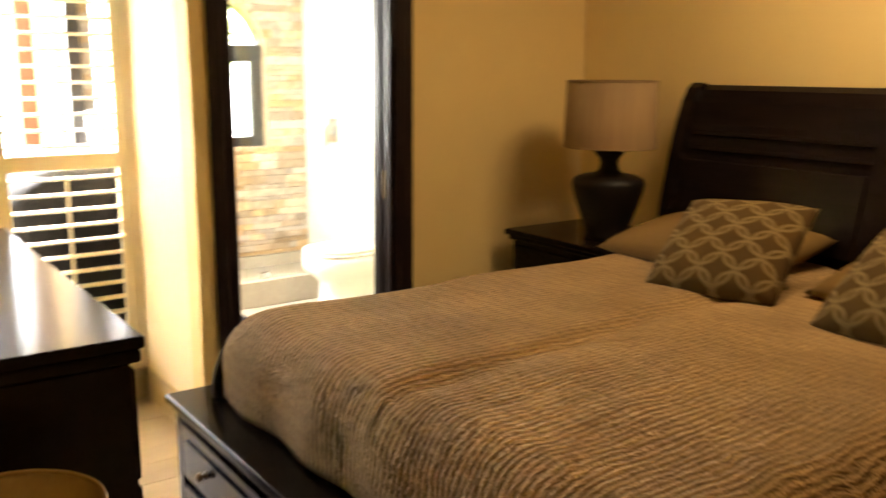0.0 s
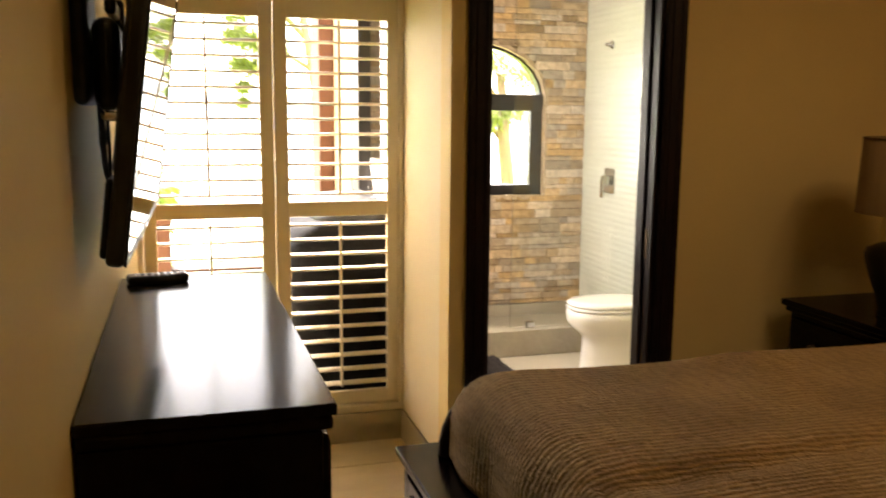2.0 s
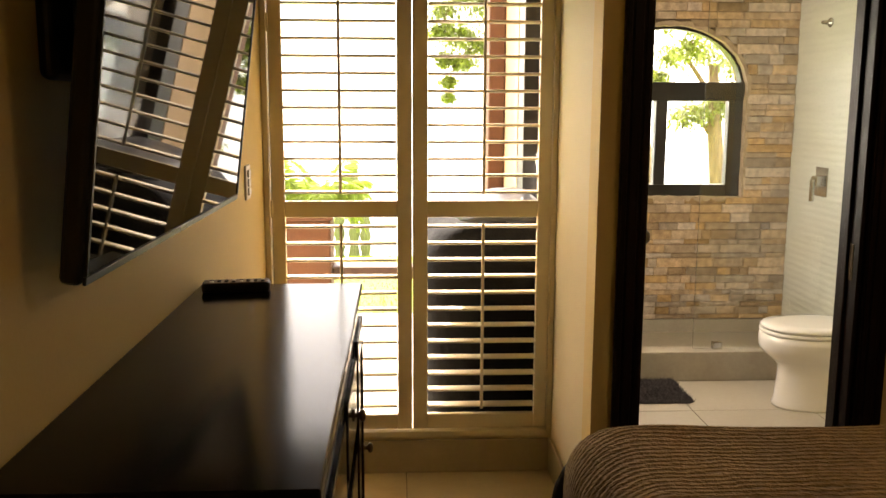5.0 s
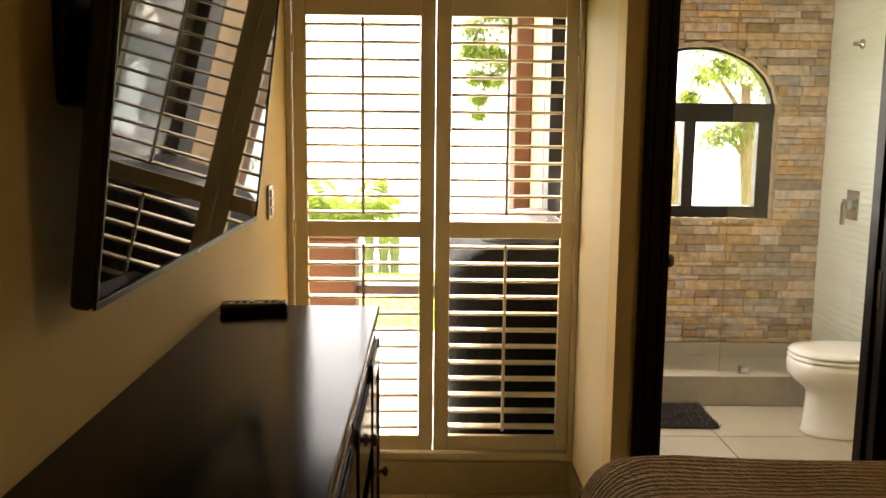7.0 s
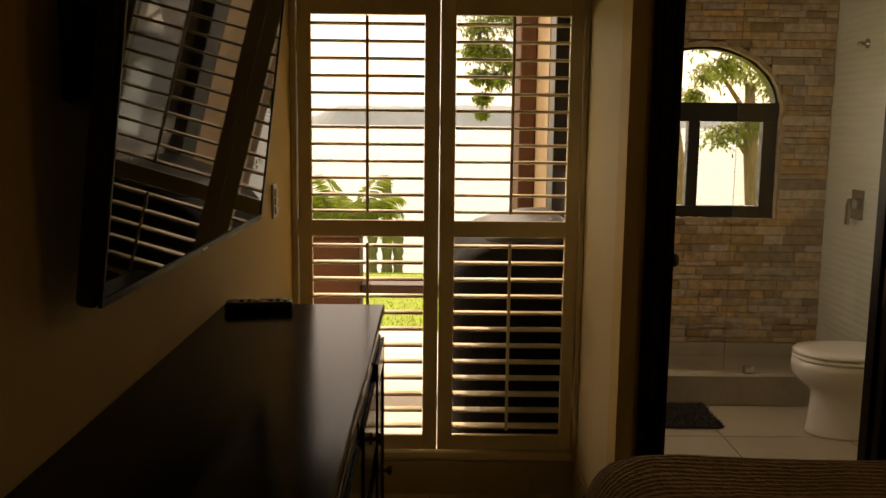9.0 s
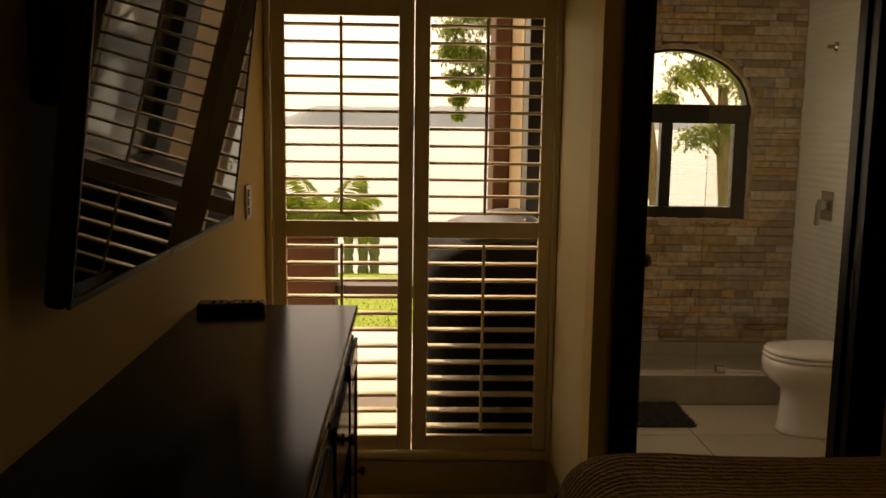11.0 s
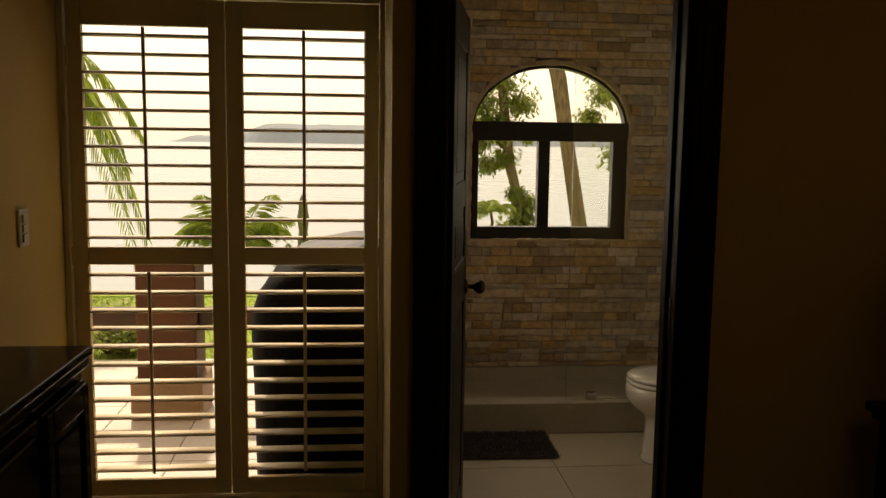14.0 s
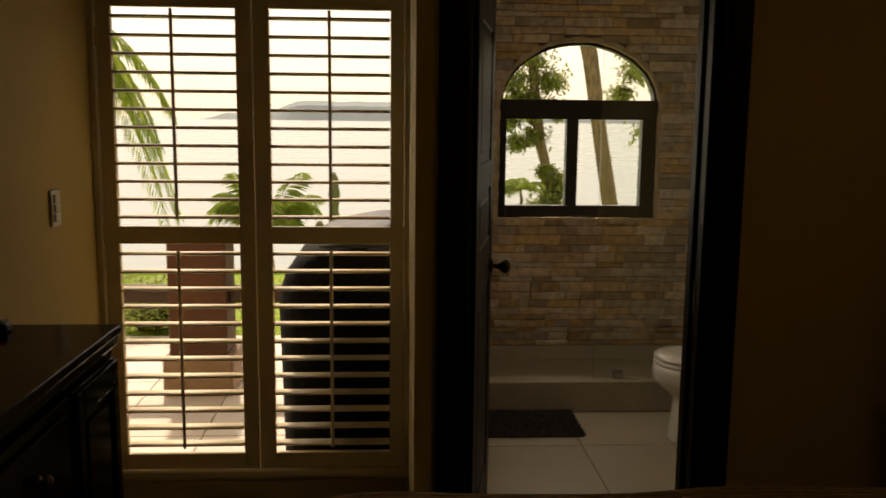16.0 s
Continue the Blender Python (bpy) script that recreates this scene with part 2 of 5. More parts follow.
def braided(m, period, twist, depth, dark):
    """Rows of plaited yarn that run along x and hang down the ends, in relief, with shade between rows painted into the
    colour.
    """
    t = m.node_tree
    b = t.nodes["Principled BSDF"]

    def calc(op, p, q=None, c=None):
        n = t.nodes.new("ShaderNodeMath")
        n.operation = op
        for k, v in enumerate((p, q, c)):
            if v is None:
                continue
            if isinstance(v, (int, float)):
                n.inputs[k].default_value = v
            else:
                t.links.new(v, n.inputs[k])
        return n.outputs[0]
    geo = t.nodes.new("ShaderNodeNewGeometry")
    sep = t.nodes.new("ShaderNodeSeparateXYZ")
    t.links.new(geo.outputs["Position"], sep.inputs[0])
    warp = t.nodes.new("ShaderNodeTexNoise")
    warp.inputs["Scale"].default_value, warp.inputs["Detail"].default_value = 9.0, 3.0
    t.links.new(geo.outputs["Position"], warp.inputs["Vector"])
    grain = t.nodes.new("ShaderNodeTexNoise")
    grain.inputs["Scale"].default_value, grain.inputs["Detail"].default_value = 95.0, 2.0
    t.links.new(geo.outputs["Position"], grain.inputs["Vector"])
    along = calc("ADD", sep.outputs["X"], sep.outputs["Z"])
    row = calc("MULTIPLY_ADD", warp.outputs["Fac"], 0.036, sep.outputs["Y"])
    phase = calc("MULTIPLY", row, 2 * math.pi / period)
    kink = calc("MULTIPLY_ADD", warp.outputs["Fac"], 14.0, calc("MULTIPLY", along, 2 * math.pi / twist))
    kink = calc("SINE", calc("ADD", phase, kink))
    wave = calc("SINE", calc("MULTIPLY_ADD", kink, 0.55, phase))
    height = calc("MULTIPLY_ADD", grain.outputs["Fac"], 1.5, calc("MULTIPLY_ADD", wave, 0.5, 0.1))
    bp = t.nodes.new("ShaderNodeBump")
    bp.inputs["Strength"].default_value, bp.inputs["Distance"].default_value = 1.0, depth
    t.links.new(height, bp.inputs["Height"])
    t.links.new(bp.outputs[0], b.inputs["Normal"])
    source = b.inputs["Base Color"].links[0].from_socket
    furrow_shade = t.nodes.new("ShaderNodeMapRange")
    furrow_shade.inputs["From Max"].default_value = 1.05
    furrow_shade.inputs["To Min"].default_value, furrow_shade.inputs["To Max"].default_value = dark, 1.15
    t.links.new(height, furrow_shade.inputs["Value"])
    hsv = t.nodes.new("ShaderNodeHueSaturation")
    t.links.new(furrow_shade.outputs[0], hsv.inputs["Value"])
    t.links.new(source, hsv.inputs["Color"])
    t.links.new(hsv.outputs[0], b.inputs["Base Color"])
    return m


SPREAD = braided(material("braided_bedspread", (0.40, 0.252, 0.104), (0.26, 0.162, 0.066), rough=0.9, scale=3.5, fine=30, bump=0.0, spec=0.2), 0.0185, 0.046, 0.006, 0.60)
banded(BATHTILE, "Z", 0.04, 0.0014, 0.03, 0.98)


# ---- building helpers ----
def thing(name, at, label, category, group="", kind=""):
    """An Empty at the base of a thing."""
    ob = new(name)
    ob.location = at
    ob.empty_display_size = 0.05
    return tagged(ob, label, category, group, kind)


def origin(ob):
    p = Vector((0, 0, 0))
    while ob:
        p = p + ob.location
        ob = ob.parent
    return p


def part(name, bm, material_, parent=None, label="", smooth=False):
    """Links a bmesh, built in world places, as one mesh under its parent."""
    bmesh.ops.recalc_face_normals(bm, faces=bm.faces)
    if parent:
        bmesh.ops.translate(bm, vec=-origin(parent), verts=bm.verts)
    me = bpy.data.meshes.new(name)
    bm.to_mesh(me)
    bm.free()
    me.materials.append(material_)
    if smooth:
        for p in me.polygons:
            p.use_smooth = True
    ob = new(name, me)
    ob.parent = parent
    return tagged(ob, label)


def box(x0, y0, z0, x1, y1, z1, bevel=0.0, bm=None, segments=2, turn=None):
    """A box between two corners with rounded edges, added to bm."""
    out = bm or bmesh.new()
    b = bmesh.new()
    bmesh.ops.create_cube(b, size=1.0)
    bmesh.ops.transform(b, matrix=Matrix.Translation(((x0 + x1) / 2, (y0 + y1) / 2, (z0 + z1) / 2)) @ Matrix.Diagonal((abs(x1 - x0), abs(y1 - y0), abs(z1 - z0), 1)), verts=b.verts)
    if bevel:
        bmesh.ops.bevel(b, geom=list(b.edges), offset=bevel, segments=segments, profile=0.5, affect="EDGES")
    if turn:
        bmesh.ops.transform(b, matrix=turn, verts=b.verts)
    join(out, b)
    return out


def join(out, b):
    made = [out.verts.new(v.co) for v in b.verts]
    b.verts.index_update()
    for f in b.faces:
        try:
            out.faces.new([made[v.index] for v in f.verts])
        except ValueError:
            pass
    b.free()


def lathe(profile, centre, steps=40, bm=None, squash=(1, 1)):
    """A turned body from (radius, height) pairs."""
    bm = bm or bmesh.new()
    rings = []
    for r, z in profile:
        rings.append([bm.verts.new((centre[0] + squash[0] * r * math.cos(a), centre[1] + squash[1] * r * math.sin(a), centre[2] + z)) for a in (2 * math.pi * k / steps for k in range(steps))])
    for a, b in zip(rings, rings[1:]):
        for k in range(steps):
            bm.faces.new((a[k], a[(k + 1) % steps], b[(k + 1) % steps], b[k]))
    for ring, r in ((rings[0], profile[0][0]), (rings[-1], profile[-1][0])):
        if r > 1e-4 and profile[0] != profile[-1]:
            bm.faces.new(ring)
    return bm


def tube(points, radii, sides=8, bm=None):
    """A tapered tube along points."""
    bm = bm or bmesh.new()
    points = [Vector(p) for p in points]
    rings = []
    for i, p in enumerate(points):
        d = (points[min(i + 1, len(points) - 1)] - points[max(i - 1, 0)]).normalized()
        u = d.orthogonal().normalized() if i == 0 else (rings_u - d * rings_u.dot(d)).normalized()
        rings_u = u
        v = d.cross(u)
        r = radii[i] if isinstance(radii, (list, tuple)) else radii
        rings.append([bm.verts.new(p + r * (math.cos(a) * u + math.sin(a) * v)) for a in (2 * math.pi * k / sides for k in range(sides))])
    for a, b in zip(rings, rings[1:]):
        for k in range(sides):
            bm.faces.new((a[k], a[(k + 1) % sides], b[(k + 1) % sides], b[k]))
    bm.faces.new(rings[0])
    bm.faces.new(rings[-1])
    return bm


def loft(rings, bm=None, cap=True):
    """Skins closed rings of equal length."""
    bm = bm or bmesh.new()
    made = [[bm.verts.new(p) for p in ring] for ring in rings]
    n = len(made[0])
    for a, b in zip(made, made[1:]):
        for k in range(n):
            bm.faces.new((a[k], a[(k + 1) % n], b[(k + 1) % n], b[k]))
    if cap:
        bm.faces.new(made[0])
        bm.faces.new(made[-1])
    return bm


def structure(name, bm, material_, label, category="wall"):
    return tagged(part(name, bm, material_), label, category, kind="structure")


# ---- the room ----
XR, YB, ZC = 3.14, -5.2, 2.62          # head wall, back wall, ceiling
REVEAL_X, DOOR_Y = 1.148, -0.735       # window bay's side wall, bathroom door wall
LEFT_END = -3.40                       # the television wall stops here
floor_bed = structure("floor", box(-1.2, YB, -0.12, XR, -0.6, -0.004), GROUT, "cream tiled bedroom floor with thin joints", "floor")
box_bay = box(0.0, -0.6, -0.12, REVEAL_X, 0.14, -0.004)
structure("floor_bay", box_bay, GROUT, "cream tiled floor of the window bay", "floor")
structure("wall_left", box(-0.15, LEFT_END, -0.1, 0.0, 0.14, ZC), WALL, "warm yellow painted plaster wall")
structure("wall_entry_side", box(-1.2, LEFT_END, -0.1, -0.15, LEFT_END + 0.12, ZC), WALL, "warm yellow painted plaster wall by the entry")
structure("wall_entry_end", box(-1.32, YB, -0.1, -1.2, LEFT_END + 0.12, ZC), WALL, "warm yellow painted plaster wall of the entry")
structure("wall_back", box(-1.32, YB - 0.12, -0.1, XR + 0.12, YB, ZC), WALL, "warm yellow painted plaster back wall")
structure("wall_head", box(XR, YB, -0.1, XR + 0.14, DOOR_Y + 0.13, ZC), WALL, "warm yellow painted plaster wall behind the bed")
DX0, DX1, DZ = 1.300, 2.022, 2.01      # rough opening of the bathroom door
bm = box(REVEAL_X, DOOR_Y, -0.1, DX0, DOOR_Y + 0.13, ZC)
box(DX1, DOOR_Y, -0.1, XR, DOOR_Y + 0.13, ZC, bm=bm)
box(DX0, DOOR_Y, DZ, DX1, DOOR_Y + 0.13, ZC, bm=bm)
structure("wall_door", bm, WALL, "warm yellow painted plaster wall around the bathroom door")
structure("wall_reveal", box(REVEAL_X, DOOR_Y + 0.13, -0.1, REVEAL_X + 0.10, 0.14, ZC), CREAMWALL, "cream side wall of the window bay")
bm = box(0.0, -0.02, 2.03, REVEAL_X, 0.14, ZC)
box(0.0, -0.02, -0.1, REVEAL_X, 0.14, 0.152, bm=bm)
structure("wall_window", bm, CREAMWALL, "cream wall above and below the shuttered window")
structure("ceiling", box(-1.32, YB - 0.12, ZC, XR + 0.14, 0.14, ZC + 0.12), CEIL, "plain off-white plaster ceiling", "ceiling")
bm = box(0.0, -0.034, 0.0, REVEAL_X - 0.012, -0.021, 0.14, 0.003)
structure("baseboard_window", bm, BASE, "beige tile baseboard under the window", "baseboard")
structure("baseboard_reveal", box(REVEAL_X - 0.013, DOOR_Y - 0.0, 0.0, REVEAL_X - 0.001, -0.021, 0.14, 0.003), BASE, "beige tile baseboard along the bay", "baseboard")
structure("baseboard_left", box(0.001, LEFT_END, 0.0, 0.013, -0.036, 0.14, 0.003), BASE, "beige tile baseboard along the wall", "baseboard")
structure("baseboard_door", box(2.118, DOOR_Y - 0.013, 0.0, XR - 0.02, DOOR_Y - 0.001, 0.14, 0.003), BASE, "beige tile baseboard beside the door", "baseboard")
structure("baseboard_head", box(XR - 0.013, YB, 0.0, XR - 0.001, DOOR_Y - 0.015, 0.14, 0.003), BASE, "beige tile baseboard behind the bed", "baseboard")


# ---- shuttered window ----
def slat_mesh(width):
    bm = bmesh.new()
    ring = [(0.032 * math.cos(a), 0.0064 * math.sin(a)) for a in (2 * math.pi * k / 14 for k in range(14))]
    loft([[(-width / 2, y, z) for y, z in ring], [(width / 2, y, z) for y, z in ring]], bm)
    bmesh.ops.recalc_face_normals(bm, faces=bm.faces)
    me = bpy.data.meshes.new("slat")
    bm.to_mesh(me)
    bm.free()
    me.materials.append(SHUTTER)
    for p in me.polygons:
        p.use_smooth = True
    return me


shutter_frame = thing("shutter_frame", (0.57, 0.0, 0.152), "cream painted wooden frame round the plantation shutters", "window frame")
part("frame_left", box(0.002, -0.03, 0.152, 0.024, 0.035, 2.028, 0.003), SHUTTER, shutter_frame)
part("frame_right", box(1.126, -0.03, 0.152, 1.146, 0.035, 2.028, 0.003), SHUTTER, shutter_frame)
part("frame_head", box(0.025, -0.03, 2.006, 1.125, 0.035, 2.028, 0.003), SHUTTER, shutter_frame)
part("frame_sill", box(0.025, -0.035, 0.152, 1.125, 0.035, 0.178, 0.004), SHUTTER, shutter_frame)


def shutter_panel(x0, x1, o0, o1, tilt_up, tilt_low):
    p = thing("plantation_shutter", ((x0 + x1) / 2, 0, 0.182), "cream painted plantation shutter with its louvres open", "shutter", "window shutters")
    part("stile", box(x0, -0.015, 0.182, o0, 0.014, 2.002, 0.003), SHUTTER, p)
    part("stile", box(o1, -0.015, 0.182, x1, 0.014, 2.002, 0.003), SHUTTER, p)
    part("top_rail", box(o0, -0.014, 1.908, o1, 0.013, 2.002, 0.003), SHUTTER, p)
    part("middle_rail", box(o0, -0.014, 1.056, o1, 0.013, 1.120, 0.003), SHUTTER, p)
    part("bottom_rail", box(o0, -0.014, 0.182, o1, 0.013, 0.243, 0.003), SHUTTER, p)
    me = slat_mesh(o1 - o0 - 0.004)
    c = (o0 + o1) / 2
    for first, step, n, tilt in ((1.155, 0.0654, 12, tilt_up), (0.2806, 0.0671, 12, tilt_low)):
        for k in range(n):
            s = new("louvre", me)
            s.parent = p
            s.matrix_basis = pose(c - p.location.x, 0.0, first + step * k - p.location.z, tilt + random.uniform(-0.8, 0.8), 0, 0)
    for z0, z1 in ((1.15, 1.90), (0.275, 1.035)):
        part("tilt_rod", box(c - 0.006, -0.047, z0, c + 0.006, -0.036, z1, 0.003), SHUTTER, p)
    hx = x0 if x0 < 0.3 else x1
    for z in (0.40, 1.09, 1.80):
        part("hinge", box(hx - 0.006, -0.021, z - 0.035, hx + 0.006, -0.0152, z + 0.035, 0.002), SHUTTER, p)
    return p


shutter_panel(0.027, 0.5755, 0.079, 0.517, 0.0, 0.0)
shutter_panel(0.578, 1.124, 0.637, 1.074, 0.0, 0.0)

# ---- bathroom ----
BX0, BX1, BY = 1.27, 3.0, 2.0          # left wall, tiled right wall, stone wall
structure("bath_floor", box(BX0, DOOR_Y + 0.0, -0.12, BX1, 2.0, -0.004), GROUT, "pale tiled bathroom floor", "floor")
structure("wall_bath_right", box(BX1, DOOR_Y + 0.13, -0.1, BX1 + 0.14, 2.2, ZC), BATHTILE, "white wavy-textured tile wall of the shower")
bm = box(1.18, 0.14, -0.3, BX0, 0.25, ZC)
box(1.18, 1.42, -0.3, BX0, 2.2, ZC, bm=bm)
box(1.18, 0.25, -0.3, BX0, 1.42, 0.80, bm=bm)
box(1.18, 0.25, 2.1, BX0, 1.42, ZC, bm=bm)
structure("wall_bath_left", bm, STUCCO, "cream stucco bathroom wall with a side window")
structure("bath_ceiling", box(1.18, 0.14, ZC, BX1 + 0.14, 2.2, ZC + 0.12), CEIL, "plain white bathroom ceiling", "ceiling")
structure("bath_ceiling_inner", box(BX0 - 0.02, DOOR_Y + 0.13, ZC - 0.01, BX1, 0.14, ZC - 0.001), CEIL, "plain white bathroom ceiling by the door", "ceiling")

WX0, WX1, WZ0, WSPRING = 1.715, 2.695, 0.925, 1.60   # arched window in the stone wall
WC, WR = (WX0 + WX1) / 2, (WX1 - WX0) / 2
WRISE = 0.39


def arch_half(z):
    """Half the width of the arched opening at height z, or nothing outside it."""
    if z < WZ0 or z > WSPRING + WRISE:
        return 0.0
    if z <= WSPRING:
        return WR
    return WR * math.sqrt(max(0.0, 1 - ((z - WSPRING) / WRISE) ** 2))


def arch_points(n=24):
    return [(WC + WR * math.cos(math.pi * k / n), WSPRING + WRISE * math.sin(math.pi * k / n)) for k in range(n + 1)]


bm = box(BX0, BY + 0.02, -0.3, WX0, BY + 0.2, ZC)
box(WX1, BY + 0.02, -0.3, BX1, BY + 0.2, ZC, bm=bm)
box(WX0, BY + 0.02, -0.3, WX1, BY + 0.2, WZ0, bm=bm)
arch = arch_points()
for (xa, za), (xb, zb) in zip(arch, arch[1:]):
    loft([[(xa, BY + 0.02, za), (xb, BY + 0.02, zb), (xb, BY + 0.02, ZC), (xa, BY + 0.02, ZC)], [(xa, BY + 0.2, za), (xb, BY + 0.2, zb), (xb, BY + 0.2, ZC), (xa, BY + 0.2, ZC)]], bm)
wall_stone = structure("wall_stone", bm, STONEBACK, "rough ledgestone wall with an arched window")
structure("stone_wall_skirt", box(BX0, BY - 0.008, 0.05, BX1, BY + 0.019, 0.135, 0.002), GREYTILE, "grey tile band under the ledgestone", "tile band")
structure("shower_curb", box(BX0, 1.13, 0.0, BX1, 1.25, 0.165, 0.004), GREYTILE, "low grey tiled shower curb", "curb")
structure("shower_floor", box(BX0, 1.25, 0.0, BX1, BY + 0.019, 0.05), GREYTILE, "grey tiled shower floor", "floor")

# broken pale mortar edge left round the opening
bm = bmesh.new()
rng = random.Random(17)
edge = [(WX0, WZ0 + (WSPRING - WZ0) * k / 22) for k in range(22)] + [(x, z) for x, z in reversed(arch_points(34))] + [(WX1, WSPRING - (WSPRING - WZ0) * k / 22) for k in range(1, 22)]
edge += [(WX1 - (WX1 - WX0) * k / 34, WZ0) for k in range(34)]
rings = []
for x, z in edge:
    out = Vector((x - WC, 0, z - 1.42)).normalized()
    a, b = rng.uniform(0.004, 0.012), rng.uniform(0.010, 0.030)
    p = Vector((x, 0, z))
    q0, q1 = p - out * a, p + out * b
    y0, y1 = BY - rng.uniform(0.004, 0.012), BY + 0.043
    rings.append([(q0.x, y0, q0.z), (q1.x, y0 + 0.004, q1.z), (q1.x, y1 - 0.02, q1.z), (q0.x, y1, q0.z)])
part("mortar_edge", loft(rings + rings[:1], bm, cap=False), MORTAR, wall_stone, "broken pale mortar edge round the window")

# arched window
win = thing("arched_window", (WC, BY + 0.1, WZ0), "dark framed arched window over two sliding panes", "window")
FY0, FY1 = BY + 0.045, BY + 0.115
part("frame_left", box(WX0 + 0.002, FY0, WZ0 + 0.002, WX0 + 0.055, FY1, WSPRING, 0.004), WINFRAME, win)
part("frame_right", box(WX1 - 0.095, FY0, WZ0 + 0.002, WX1 - 0.002, FY1, WSPRING, 0.004), WINFRAME, win)
part("sill", box(WX0 + 0.055, FY0, WZ0 + 0.002, WX1 - 0.095, FY1, WZ0 + 0.078, 0.004), WINFRAME, win)
part("transom", box(WX0 + 0.002, FY0 - 0.01, 1.527, WX1 - 0.002, FY1, 1.643, 0.004), WINFRAME, win)
part("mullion", box(2.137, FY0, WZ0 + 0.078, 2.209, FY1, 1.527, 0.004), WINFRAME, win)
bm = bmesh.new()
outer = [(WC + (WR - 0.003) * math.cos(math.pi * k / 32), WSPRING + (WRISE - 0.003) * math.sin(math.pi * k / 32)) for k in range(33)]
inner = [(WC + (WR - 0.024) * math.cos(math.pi * k / 32), WSPRING + (WRISE - 0.024) * math.sin(math.pi * k / 32)) for k in range(33)]
loft([[(xa, FY0, za), (xa, FY1, za), (xb, FY1, zb), (xb, FY0, zb)] for (xa, za), (xb, zb) in zip(outer, inner)], bm)
part("arch_frame", bm, WINFRAME, win)
for x0, x1 in ((WX0 + 0.05, 2.14), (2.205, WX1 - 0.09)):
    pane = part("pane", box(x0, FY0 + 0.03, WZ0 + 0.07, x1, FY0 + 0.034, 1.53), GLASS, win)
    pane.visible_shadow = False

# side window of the bathroom, seen from the terrace
sw = thing("side_window", (1.24, 0.85, 1.0), "dark framed glass side window of the bathroom", "window")
part("frame", box(1.183, 0.252, 0.802, 1.262, 0.30, 2.098, 0.004), WINFRAME, sw)
part("frame", box(1.183, 1.20, 0.802, 1.262, 1.418, 2.098, 0.004), WINFRAME, sw)
part("frame", box(1.20, 0.30, 0.802, 1.262, 1.20, 0.86, 0.004), WINFRAME, sw)
part("frame", box(1.20, 0.30, 2.04, 1.262, 1.20, 2.098, 0.004), WINFRAME, sw)
pane = part("pane", box(1.250, 0.295, 0.85, 1.256, 1.205, 2.05), GLASS, sw)
pane.visible_shadow = False

# ---- bathroom door ----
casing = thing("door_casing", (1.67, DOOR_Y, 0.0), "dark stained moulded wooden door casing", "door frame")
for x0, x1, s in ((1.212, 1.303, 1), (2.018, 2.113, -1)):
    bm = box(x0, DOOR_Y - 0.020, 0.0, x1, DOOR_Y - 0.001, 2.09, 0.003)
    for f, w in ((0.06, 0.016), (0.30, 0.030), (0.72, 0.018)):
        xa = x0 + f * (x1 - x0)
        box(xa, DOOR_Y - 0.025, 0.02, xa + w, DOOR_Y - 0.018, 2.0, 0.003, bm)
    part("side_trim", bm, DOORWOOD, casing)
part("head_trim", box(1.303, DOOR_Y - 0.020, 2.0, 2.018, DOOR_Y - 0.001, 2.09, 0.003), DOORWOOD, casing)
part("jamb", box(1.291, DOOR_Y, 0.0, 1.308, DOOR_Y + 0.134, 1.995, 0.002), DOORWOOD, casing)
part("jamb", box(2.004, DOOR_Y, 0.0, 2.021, DOOR_Y + 0.134, 1.995, 0.002), DOORWOOD, casing)
part("head_jamb", box(1.308, DOOR_Y, 1.975, 2.004, DOOR_Y + 0.134, 1.995, 0.002), DOORWOOD, casing)
part("door_stop", box(1.308, DOOR_Y + 0.06, 0.0, 1.317, DOOR_Y + 0.085, 1.975, 0.002), DOORWOOD, casing)
part("door_stop", box(1.994, DOOR_Y + 0.06, 0.0, 2.004, DOOR_Y + 0.085, 1.975, 0.002), DOORWOOD, casing)
part("strike_plate", box(2.0015, DOOR_Y + 0.03, 0.93, 2.0045, DOOR_Y + 0.055, 1.05, 0.001), BRASS, casing, "small brass strike plate")

leaf = thing("door_1", (1.306, DOOR_Y + 0.138, 0.008), "dark stained panelled wooden door standing open", "door", kind="structure")
leaf.rotation_euler = (0, 0, radians(-10.8))
lx, ly = 1.306, DOOR_Y + 0.138
part("slab", box(lx + 0.004, ly, 0.008, lx + 0.028, ly + 0.655, 1.968, 0.003), DOORWOOD, leaf)
for y0, y1 in ((0.0, 0.11), (0.545, 0.655)):
    part("stile", box(lx, ly + y0, 0.008, lx + 0.035, ly + y1, 1.968, 0.006), DOORWOOD, leaf)
for z0, z1 in ((0.008, 0.22), (0.93, 1.10), (1.28, 1.38), (1.83, 1.968)):
    part("rail", box(lx + 0.001, ly + 0.11, z0, lx + 0.034, ly + 0.545, z1, 0.006), DOORWOOD, leaf)
for z0, z1 in ((0.25, 0.90), (1.13, 1.25), (1.41, 1.80)):
    part("panel", box(lx - 0.001, ly + 0.145, z0, lx + 0.033, ly + 0.51, z1, 0.010), DOORWOOD, leaf)
bm = bmesh.new()
lathe([(0.0, 0.075), (0.018, 0.073), (0.027, 0.062), (0.028, 0.052), (0.020, 0.040), (0.010, 0.030), (0.009, 0.010), (0.026, 0.008), (0.028, 0.0)], (0, 0, 0), 20, bm)
bmesh.ops.transform(bm, matrix=Matrix.Translation((lx + 0.035, ly + 0.60, 0.975)) @ Matrix.Rotation(radians(90), 4, "Y"), verts=bm.verts)
part("knob", bm, BRASS, leaf, "round dark brass knob", smooth=True)
